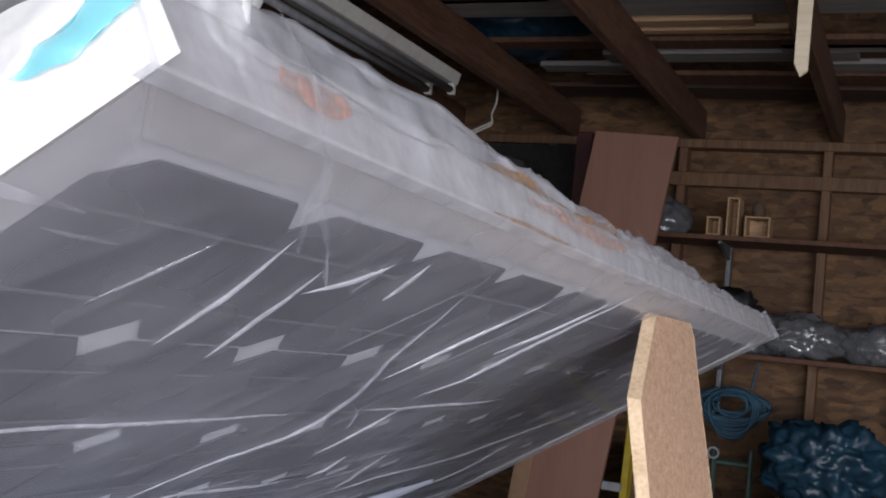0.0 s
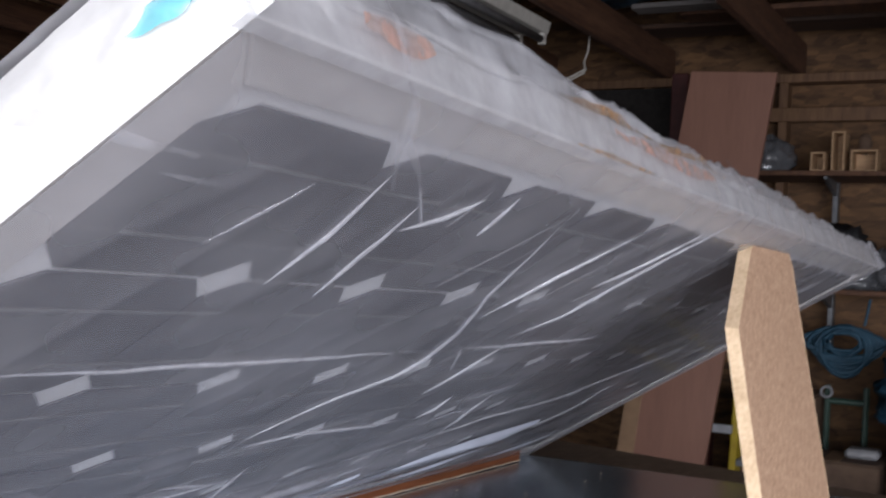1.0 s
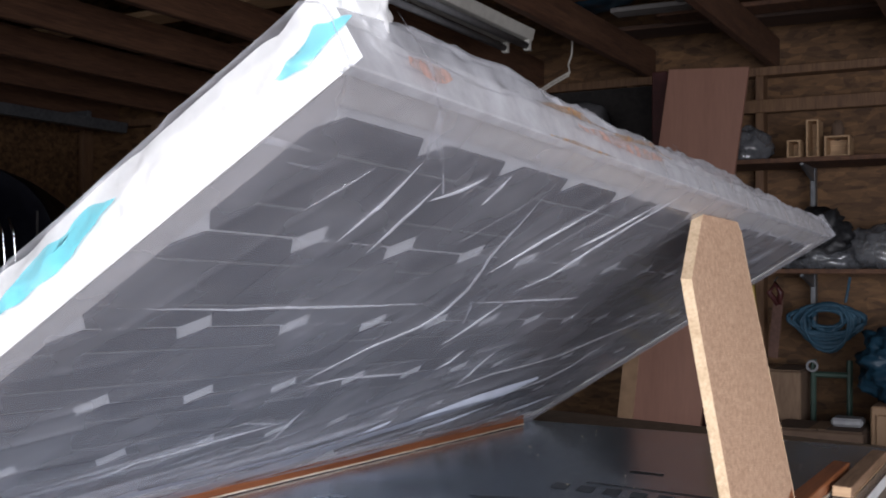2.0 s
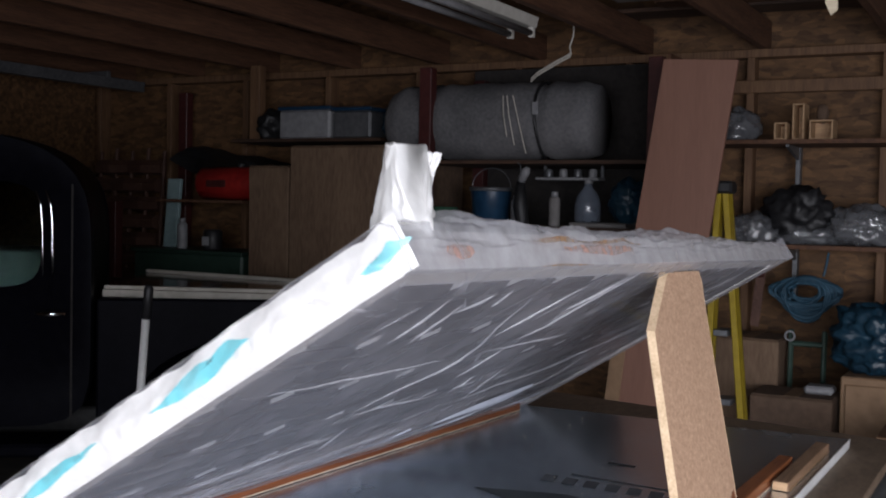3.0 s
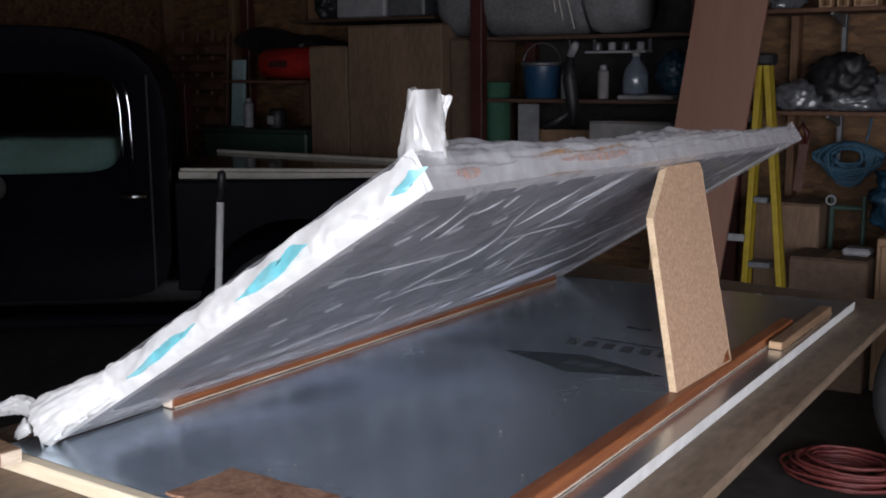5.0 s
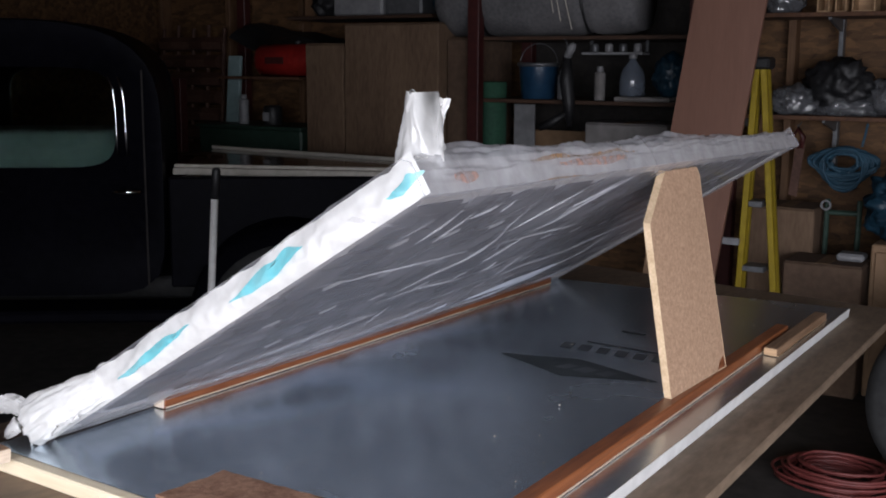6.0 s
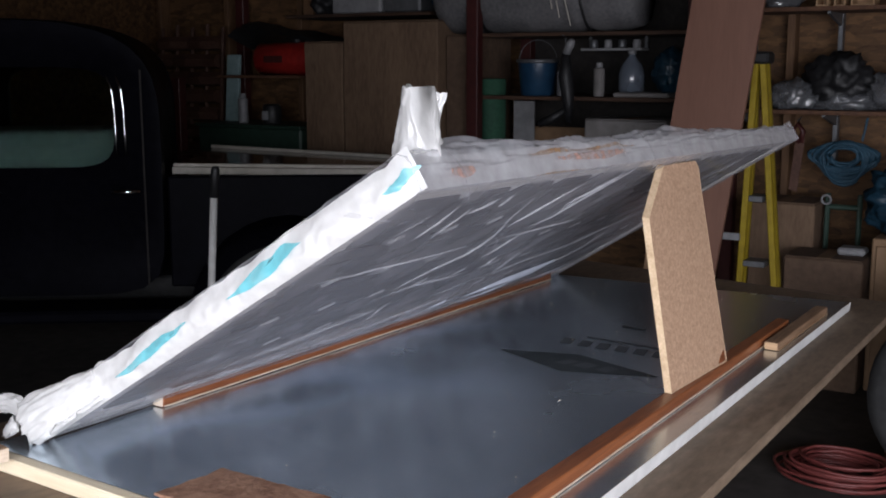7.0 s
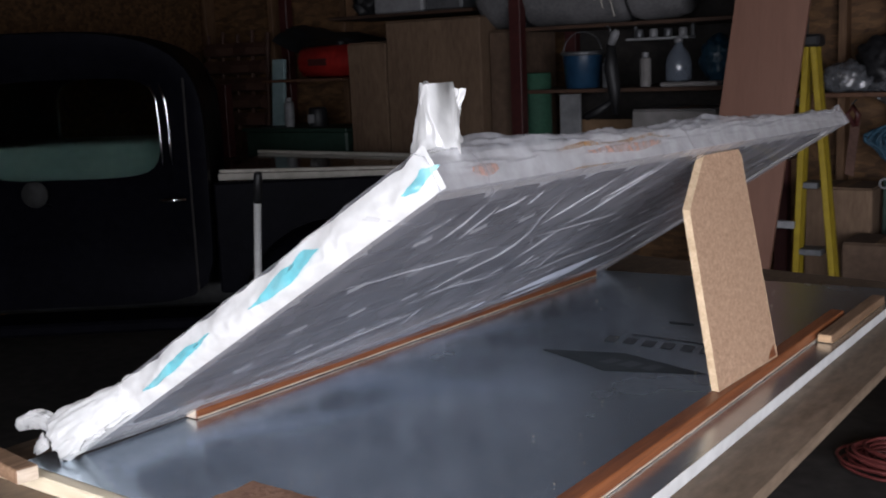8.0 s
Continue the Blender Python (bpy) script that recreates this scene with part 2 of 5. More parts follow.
def solid(name, bm, mat, label, category, base=(0, 0, 0), kind="", group="", lean=False, smooth=False):
    ob = new(name, finish(bm, mat, name, base, smooth))
    BASE[ob] = Vector(base)
    ob.matrix_world = (BENCH_LEAN if lean else Matrix()) @ Matrix.Translation(base)
    return tagged(ob, label, category, group, kind)


def block(lo, hi, bevel=0.0, m=None, bm=None, seg=1):
    """A box between two corners, with its edges taken off."""
    bm = bm or bmesh.new()
    c = [(a + b) / 2 for a, b in zip(lo, hi)]
    d = [abs(b - a) for a, b in zip(lo, hi)]
    r = bmesh.ops.create_cube(bm, size=1.0, matrix=Matrix.Translation(c) @ Matrix.Diagonal((*d, 1)))
    if bevel:
        edges = list({e for v in r["verts"] for e in v.link_edges})
        out = bmesh.ops.bevel(bm, geom=edges, offset=bevel, segments=seg, affect="EDGES")
        verts = list({v for f in out["faces"] for v in f.verts} | {v for v in r["verts"] if v.is_valid})
    else:
        verts = r["verts"]
    if m is not None:
        bmesh.ops.transform(bm, matrix=m, verts=verts)
    return bm


def prism(points, way, bm=None, bevel=0.0):
    """A plate: the outline, pushed along a way."""
    bm = bm or bmesh.new()
    vs = [bm.verts.new(p) for p in points]
    f = bm.faces.new(vs)
    r = bmesh.ops.extrude_face_region(bm, geom=[f])
    bmesh.ops.translate(bm, verts=[v for v in r["geom"] if isinstance(v, bmesh.types.BMVert)], vec=way)
    if bevel:
        bmesh.ops.bevel(bm, geom=list(bm.edges), offset=bevel, segments=1, affect="EDGES")
    return bm


def tube(points, radius, sides=8, bm=None, closed=False):
    """A round bar along a line of points; radius may be a number or one for each point."""
    bm = bm or bmesh.new()
    pts = [Vector(p) for p in points]
    n = len(pts)
    rings = []
    for i, p in enumerate(pts):
        a = pts[(i + 1) % n] if closed or i < n - 1 else p
        b = pts[(i - 1) % n] if closed or i > 0 else p
        d = (a - b).normalized()
        s = d.cross(Vector((0.13, 0.29, 0.95)))
        s = s.normalized() if s.length > 1e-4 else d.orthogonal().normalized()
        w = d.cross(s)
        r = radius[i] if isinstance(radius, (list, tuple)) else radius
        rings.append([bm.verts.new(p + r * (math.cos(2 * math.pi * k / sides) * s + math.sin(2 * math.pi * k / sides) * w)) for k in range(sides)])
    for i in range(n if closed else n - 1):
        q, o = rings[i], rings[(i + 1) % n]
        for k in range(sides):
            bm.faces.new((q[k], q[(k + 1) % sides], o[(k + 1) % sides], o[k]))
    if not closed:
        bm.faces.new(rings[0][::-1]), bm.faces.new(rings[-1])
    return bm


def lathe(profile, centre, sides=20, bm=None, m=None):
    """A turned shape from (radius, height) pairs, upright at a centre."""
    bm = bm or bmesh.new()
    c = Vector(centre)
    rings = []
    for r, z in profile:
        ring = []
        for k in range(sides):
            a = 2 * math.pi * k / sides
            v = Vector((max(r, 1e-4) * math.cos(a), max(r, 1e-4) * math.sin(a), z))
            ring.append(bm.verts.new(c + (m @ v if m is not None else v)))
        rings.append(ring)
    for q, o in zip(rings, rings[1:]):
        for k in range(sides):
            bm.faces.new((q[k], q[(k + 1) % sides], o[(k + 1) % sides], o[k]))
    bm.faces.new(rings[0][::-1]), bm.faces.new(rings[-1])
    return bm


def sheet(f, nu, nv, bm=None):
    """A surface f(a, b) over the unit square."""
    bm = bm or bmesh.new()
    g = [[bm.verts.new(f(i / nu, j / nv)) for j in range(nv + 1)] for i in range(nu + 1)]
    for i in range(nu):
        for j in range(nv):
            bm.faces.new((g[i][j], g[i + 1][j], g[i + 1][j + 1], g[i][j + 1]))
    return bm


def crumpled(centre, size, seed, amp=0.25, detail=4.0, bm=None, sub=4, flat=None):
    """A crumpled bundle: a ball pulled into sharp folds; flat: the height at which it rests."""
    bm = bm or bmesh.new()
    r = bmesh.ops.create_icosphere(bm, subdivisions=sub, radius=1.0)
    c = Vector(centre)
    for v in r["verts"]:
        d = v.co.normalized()
        k = noise.noise(d * detail * 0.6 + Vector((seed, 0, 0))) * 0.8
        k += (0.5 - abs(noise.noise(d * detail + Vector((0, seed, 0))))) * 1.0
        k += (0.3 - abs(noise.noise(d * detail * 2.3 + Vector((0, 0, seed))))) * 0.5
        q = d * (0.85 + amp * k)
        v.co = c + Vector((q.x * size[0], q.y * size[1], q.z * size[2]))
        if flat is not None and v.co.z < flat:
            v.co.z = flat
    return bm


def wobble(p, scale, seed=0.0):
    return noise.noise(Vector(p) * scale + Vector((seed, seed * 1.7, -seed)))


# ---- the garage ----
FLOOR_Z = 0.0
ground = solid("ground", block((-60, -120, -0.12), (60, -1.85, -0.02)), GRAVEL, "pale gravel yard outside the open garage door", "ground", kind="structure")
floor = solid("floor", block((-4.6, -1.85, -0.15), (5.0, 4.6, 0.0)), CONCRETE, "dark stained concrete garage floor", "floor", kind="structure")

wall_back = solid("wall_back", block((-4.6, 4.5, 0), (5.0, 4.62, 3.0)), OSB, "garage back wall sheathed in bare strand board", "wall", kind="structure")
wall_left = solid("wall_left", block((-4.72, -1.85, 0), (-4.6, 4.62, 3.0)), OSB, "garage side wall sheathed in bare strand board", "wall", kind="structure")
wall_right = solid("wall_right", block((5.0, -1.85, 0), (5.12, 4.62, 3.0)), OSB, "garage side wall of bare strand board", "wall", kind="structure")
wf = block((-4.6, -1.85, 0), (0.1, -1.75, 3.0))
block((4.3, -1.85, 0), (5.0, -1.75, 3.0), bm=wf)
block((0.1, -1.85, 2.1), (4.3, -1.75, 3.0), bm=wf)
wall_front = solid("wall_front", wf, OSB, "garage front wall round the open door", "wall", kind="structure")
ceiling = solid("ceiling", block((-4.72, -1.85, 3.0), (5.12, 4.62, 3.1)), DECK, "dark roof boarding over the joists", "ceiling", kind="structure")

for i in range(16):
    x = -4.42 + 0.61 * i - 0.07
    if x < 4.9:
        part("stud", block((x, 4.41, 0.0), (x + 0.038, 4.5, 2.05), 0.003), STUD, wall_back)
part("ledger", block((-0.72, 4.40, 1.88), (4.99, 4.438, 1.94), 0.003), STUD, wall_back)
part("top_plate", block((-4.59, 4.41, 2.05), (4.99, 4.5, 2.09), 0.003), STUD, wall_back)

for i in range(16):
    x = -4.26 + 0.585 * i
    part("joist", block((x, -1.74, 2.09), (x + 0.04, 4.49, 2.23), 0.004), JOIST, ceiling)

# ---- the bench ----
# plan of the bench: x across it, y along it, the foil at 0.85
table = thing("work_table", "long plywood work table with worn bare edges", "table", (0.1, 0.6, 0), lean=True)
part("tabletop", block((-0.15, -0.62, 0.811), (0.778, 1.72, 0.830), 0.003), PLY, table)
part("apron", block((0.36, -0.55, 0.72), (0.40, 1.66, 0.811), 0.003), STUD, table)
part("apron", block((-0.12, -0.55, 0.72), (-0.08, 1.66, 0.811), 0.003), STUD, table)
for x, y in ((-0.08, -0.3), (0.275, -0.3), (-0.08, 1.2), (0.275, 1.2)):
    part("leg", block((x, y, 0.012), (x + 0.085, y + 0.085, 0.811), 0.004), STUD, table)

board = thing("insulation_board", "foil-faced foam insulation board with dark printing", "insulation board", (0.1, 0.6, 0.830), lean=True)
part("foam_core", prism([(-0.034, -0.259, 0.830), (0.688, -0.259, 0.830), (0.688, 1.545, 0.830), (-0.034, 1.362, 0.830)], (0, 0, 0.0165)), FOAMEDGE, board, "cream foam core with a cut edge")
part("foil_facing", sheet(lambda a, b: (-0.036 + 0.725 * a, -0.260 + (1.619 + 0.186 * a) * b, 0.8496 + 0.0005 * wobble((a * 1.2, b * 1.8, 0), 4)), 60, 90), FOIL, board, "dull silver foil", True)
bm = sheet(lambda a, b: (0.6900 + 0.0012 * a, -0.259 + 1.804 * b, 0.8305 + (0.0208 + 0.0012 * wobble((0, b * 9, 1), 3)) * a), 3, 90)
part("edge_tape", bm, TAPE, board, "white tape along the edge")
# printed mark: a long dark lozenge with a pale band, and two lines of faded lettering as bars
def flat(points, z=0.8503):
    bm = bmesh.new()
    bm.faces.new([bm.verts.new((x, y, z)) for x, y in points])
    return bm
part("printed_lozenge", flat([(0.250, 0.616), (0.385, 0.676), (0.556, 0.628), (0.405, 0.552)]), INK, board)
for x0, x1 in ((0.372, 0.392), (0.405, 0.432), (0.448, 0.470)):
    part("printed_bar", flat([(x0 + 0.012, 0.634), (x1 + 0.012, 0.629), (x1, 0.594), (x0, 0.599)], 0.8506), INKPALE, board)
for k in range(6):
    x0 = 0.315 + 0.036 * k
    part("printed_bar", flat([(x0, 0.735 + 0.003 * k), (x0 + 0.022, 0.736 + 0.003 * k), (x0 + 0.014, 0.780 + 0.003 * k), (x0 - 0.008, 0.779 + 0.003 * k)]), INKPALE, board)
part("printed_bar", flat([(0.34, 0.806), (0.52, 0.815), (0.52, 0.823), (0.34, 0.814)]), INKPALE, board)
part("printed_bar", flat([(0.36, 0.935), (0.41, 0.937), (0.41, 0.952), (0.36, 0.950)]), INK, board)

def strip(name, x0, x1, y0, y1, z0, z1, label, mat, edge):
    t = thing(name, label, "wood strip", ((x0 + x1) / 2, (y0 + y1) / 2, z0), lean=True)
    part("body", block((x0, y0, z0), (x1, y1, z1), 0.0015), mat, t)
    bm = block((x1 + 0.0003, y0 + 0.002, z0 + 0.0005), (x1 + 0.002, y1 - 0.002, z0 + (z1 - z0) * 0.13))
    bmesh.ops.subdivide_edges(bm, edges=[e for e in bm.edges if abs(e.verts[0].co.y - e.verts[1].co.y) > 0.1], cuts=90)
    for v in bm.verts:
        v.co.z += 0.0008 * wobble(v.co, 40)
    part("raw_edge", bm, edge, t, "pale splintered edge")
    part("end_grain", block((x0 + 0.001, y0 - 0.002, z0 + 0.001), (x1 - 0.001, y0 - 0.0002, z1 - 0.001)), edge, t, "pale sawn end")
    return t
strip("wood_strip", 0.006, 0.026, -0.012, 1.294, 0.8506, 0.8695, "red-brown wooden strip holding the panel's foot", MAHOGANY, RAWEDGE)
strip("wood_strip", 0.6165, 0.642, -0.258, 1.159, 0.8506, 0.870, "red-brown wooden strip under the chipboard prop", MAHOGANY, RAWEDGE)
strip("wood_offcut", 0.648, 0.674, 0.95, 1.37, 0.8506, 0.866, "short brown wooden offcut lying beside the strip", OLDPINE, PINE)
lath = solid("pine_lath", block((-0.16, -0.281, 0.8305), (0.52, -0.262, 0.851), 0.002), PINE_Y, "pale pine lath along the end of the foil board", "wood strip", (0, -0.29, 0.8305), lean=True)
stub = thing("wood_offcut", "short weathered stick with a pale sawn end lying across the lath", "wood strip", (-0.05, -0.29, 0.8515), lean=True)
STUB = Matrix.Translation((-0.05, -0.29, 0.0)) @ Matrix.Rotation(radians(-7), 4, "Z") @ Matrix.Translation((0.05, 0.29, 0.0))
part("body", block((-0.19, -0.305, 0.8518), (0.036, -0.276, 0.871), 0.0015, m=STUB), OLDPINE, stub)
part("end_grain", block((0.0362, -0.304, 0.853), (0.038, -0.277, 0.870), m=STUB), RAWEDGE, stub, "pale sawn end")
bm = bmesh.new()
ring = []
corners4 = [(0.262, -0.257), (0.270, -0.150), (0.432, -0.143), (0.452, -0.254)]
for k in range(4):
    (x0, y0), (x1, y1) = corners4[k], corners4[(k + 1) % 4]
    for q in range(22):
        x, y = x0 + (x1 - x0) * q / 22, y0 + (y1 - y0) * q / 22
        ring.append((x + 0.004 * wobble((x, y, 0), 40, 4) + 0.003 * wobble((x, y, 0), 130, 2), y + 0.004 * wobble((x, y, 5), 40, 3) + 0.003 * wobble((x, y, 5), 130, 6), 0.8525))
prism(ring[::-1], (0, 0, 0.0035), bm)
solid("fibre_sheet", bm, RUST, "torn piece of brown fibreboard on the foil", "board piece", (0.3, -0.22, 0.8525), lean=True)
crumbs = bmesh.new()
for k in range(46):
    c = (random.uniform(0.02, 0.66), random.uniform(-0.25, 1.35), 0.853)
    s = random.uniform(0.0003, 0.0010)
    block((c[0] - s, c[1] - s * 0.7, c[2] - 0.0005), (c[0] + s, c[1] + s * 0.7, c[2] + s), bm=crumbs)
solid("sawdust_crumbs", crumbs, RAWEDGE, "pale crumbs of sawdust scattered on the foil", "crumbs", (0, 0, 0.85), kind="stuff", lean=True)

# ---- the chipboard prop ----
def prop_point(y, z, back):
    k = (z - 0.8705) / (1.2200 - 0.8705)
    x = 0.630 + 0.010 * (y - 0.491) / 0.262 - 0.088 * k
    return (x - back, y, z)
OUTLINE = [(0.481, 0.8705), (0.736, 0.8705), (0.747, 1.170), (0.751, 1.203), (0.742, 1.2170), (0.600, 1.2170), (0.588, 1.210), (0.505, 1.140), (0.502, 1.118)]
prop = thing("chipboard_prop", "upright offcut of raw particle board propping the panel", "prop board", (0.62, 0.62, 0.8705), lean=True)
bm = bmesh.new()
pa = [bm.verts.new(prop_point(y, z, 0)) for y, z in OUTLINE]
pb = [bm.verts.new(prop_point(y, z, 0.0115)) for y, z in OUTLINE]
bm.faces.new(pa), bm.faces.new(pb[::-1])
part_faces = bm
bmf = bmesh.new()
ea = [bmf.verts.new(prop_point(y, z, -0.0003)) for y, z in OUTLINE]
eb = [bmf.verts.new(prop_point(y, z, 0.0118)) for y, z in OUTLINE]
for i in range(len(OUTLINE)):
    j = (i + 1) % len(OUTLINE)
    bmf.faces.new((ea[i], ea[j], eb[j], eb[i]))
part("chipboard", part_faces, CHIP, prop)
part("sawn_edge", bmf, CHIPEDGE, prop, "pale crumbly sawn edge")
rng = random.Random(23)
for k in range(16):
    y, z, r = rng.uniform(0.50, 0.70), rng.uniform(0.90, 1.19), rng.uniform(0.0008, 0.0022)
    a = rng.uniform(0, 3.1)
    ring = [(y + r * q * math.cos(a) - r * 0.5 * w * math.sin(a), z + r * q * math.sin(a) + r * 0.5 * w * math.cos(a)) for q, w in ((-1, -0.4), (0.6, -1), (1.2, 0.2), (-0.2, 1))]
    part("dark_fleck", prism([prop_point(py, pz, -0.0006) for py, pz in ring], (0.0003, 0, 0)), OLDPINE, prop, "small dark wood fleck")
part("stain", prism([prop_point(y, z, -0.0008) for y, z in ((0.694, 0.874), (0.728, 0.874), (0.727, 0.892), (0.708, 0.885))], (0.0004, 0, 0)), MAHOGANY, prop, "brown stain at the foot")

# ---- the solar panel: v runs along its long edge, u down its slope, h out of its glass ----
TILT = radians(34.2)
CORNER = Vector((0.571, -0.186, 1.2390))
V_WAY = Vector((-0.0038, 1, -0.0045)).normalized()
U_WAY = Vector((-math.cos(TILT), 0, -math.sin(TILT)))
U_WAY = (U_WAY - V_WAY * U_WAY.dot(V_WAY)).normalized()
H_WAY = U_WAY.cross(V_WAY)
LONG, WIDE, DEEP, LIP = 1.562, 0.682, 0.037, 0.029
PITCH_V, PITCH_U, MARGIN_V, MARGIN_U = 0.1255, 0.1200, 0.0317, 0.0360


def on_panel(v, u, h):
    return CORNER + U_WAY * u + V_WAY * v + H_WAY * h


PANEL_FRAME = Matrix.Translation(CORNER) @ Matrix((V_WAY, U_WAY, H_WAY)).transposed().to_4x4()
panel = thing("solar_panel", "solar panel with dark silicon cells lying face down on a slope", "solar panel", CORNER, lean=True)


def rail(a, b, c, d):
    """A frame rail with mitred ends, from its outline in v and u."""
    return prism([on_panel(*a, 0), on_panel(*b, 0), on_panel(*c, 0), on_panel(*d, 0)], H_WAY * -DEEP, bevel=0.0012)


part("frame_rail", rail((0, 0), (LONG, 0), (LONG - LIP, LIP), (LIP, LIP)), ALU, panel)
part("frame_rail", rail((0, WIDE), (LIP, WIDE - LIP), (LONG - LIP, WIDE - LIP), (LONG, WIDE)), ALU, panel)
part("frame_rail", rail((0, 0), (LIP, LIP), (LIP, WIDE - LIP), (0, WIDE)), ALU, panel)
part("frame_rail", rail((LONG, 0), (LONG, WIDE), (LONG - LIP, WIDE - LIP), (LONG - LIP, LIP)), ALU, panel)
part("backsheet", block((LIP, LIP, -0.008), (LONG - LIP, WIDE - LIP, -0.0036), m=PANEL_FRAME), BACKSHEET, panel, "white backsheet showing between the cells")
cut, half = 0.0172, 0.0582
wide = PITCH_V / 2 - 0.0007
corners = [(wide, -half + cut), (wide, half - cut), (wide - cut, half), (-wide + cut, half), (-wide, half - cut), (-wide, -half + cut), (-wide + cut, -half), (wide - cut, -half)]
cell_bm = bmesh.new()
prism([(x, y, 0) for x, y in corners], (0, 0, 0.0012), cell_bm)
cell_me = bpy.data.meshes.new("cell")
bmesh.ops.recalc_face_normals(cell_bm, faces=cell_bm.faces)
cell_bm.to_mesh(cell_me)
cell_me.materials.append(CELL)
for i in range(12):
    for j in range(5):
        ob = new("cell", cell_me)
        ob.parent = panel
        ob.matrix_basis = Matrix.Translation(-CORNER) @ PANEL_FRAME @ Matrix.Translation((MARGIN_V + PITCH_V * (i + 0.5), MARGIN_U + PITCH_U * (j + 0.5), -0.0032))
for j in range(5):
    for k in (0.27, 0.73):
        u0 = MARGIN_U + PITCH_U * (j + k)
        part("busbar", block((LIP + 0.004, u0 - 0.001, -0.0019), (LONG - LIP - 0.004, u0 + 0.001, -0.0014), m=PANEL_FRAME), BUSBAR, panel)

# ---- the plastic film round the panel ----
film = thing("plastic_wrap", "clear crumpled plastic film wrapped round the solar panel", "plastic wrap", CORNER, lean=True)


def crease(x):
    return max(0.0, 1 - 2.6 * abs(x)) ** 3


def sag(v, u):
    """How far the film hangs off the glass: slack, with creases slanting down from the upper edge and along the foot."""
    s = 0.003 + 0.0016 * (1 + wobble((v, u, 0), 5, 2))
    k = min(1.0, max(0.0, (u - 0.22) / 0.2))
    s += (1 - k) * 0.0009 * crease(wobble(((v + 0.33 * u) * 13, (u - 0.33 * v) * 2.5, 0), 1.0, 5))
    s += k * 0.0020 * crease(wobble(((u + 0.30 * v) * 19, (v - 0.30 * u) * 1.8, 0), 1.0, 8))
    s += 0.013 * math.exp(-((u - (0.62 - 0.27 * (v - 0.40))) / 0.035) ** 2) * min(1, max(0, (1.35 - v) / 0.3)) * min(1, max(0, (v - 0.1) / 0.25))
    edge = min(u, (WIDE - u) * 0.5, v, LONG - v)
    return min(0.0022 + (s - 0.0022) * min(1.0, max(0.0, edge / 0.04)), 0.0026 + 0.09 * max(0.0, WIDE - u))


part("face_film", sheet(lambda a, b: on_panel(LONG * a, WIDE * b, sag(LONG * a, WIDE * b)), 420, 200), FILM, film, "taut clear film over the cells", True)


def fold(points, width, height=0.004):
    """A raised crease of doubled film along a line of (v, u)."""
    pts = []
    for (v0, u0), (v1, u1) in zip(points, points[1:]):
        n = max(3, int(math.hypot(v1 - v0, u1 - u0) / 0.012))
        pts += [(v0 + (v1 - v0) * k / n, u0 + (u1 - u0) * k / n) for k in range(n)]
    pts.append(points[-1])
    bm = bmesh.new()
    rows = []
    for i, (v, u) in enumerate(pts):
        a, b = pts[max(i - 1, 0)], pts[min(i + 1, len(pts) - 1)]
        dv, du = b[0] - a[0], b[1] - a[1]
        d = math.hypot(dv, du) or 1
        taper = math.sin(math.pi * min(1, max(0, (i + 0.4) / len(pts)))) ** 0.9
        w = width * taper * (0.65 + 0.7 * abs(wobble((v, u, 0), 16, 7))) / 2
        jv = 0.0004 * wobble((v, u, 0), 40, 3)
        row = []
        for side, lift in ((-1, 0.0006), (0.15, height * taper), (1, 0.0006)):
            vv, uu = v - du / d * w * side + jv, u + dv / d * w * side
            vv, uu = min(max(vv, 0.002), LONG - 0.002), min(max(uu, -0.004), WIDE - 0.002)
            row.append(bm.verts.new(on_panel(vv, uu, sag(vv, max(uu, 0)) + lift)))
        rows.append(row)
    for q, o in zip(rows, rows[1:]):
        for k in range(2):
            bm.faces.new((q[k], q[k + 1], o[k + 1], o[k]))
    return bm


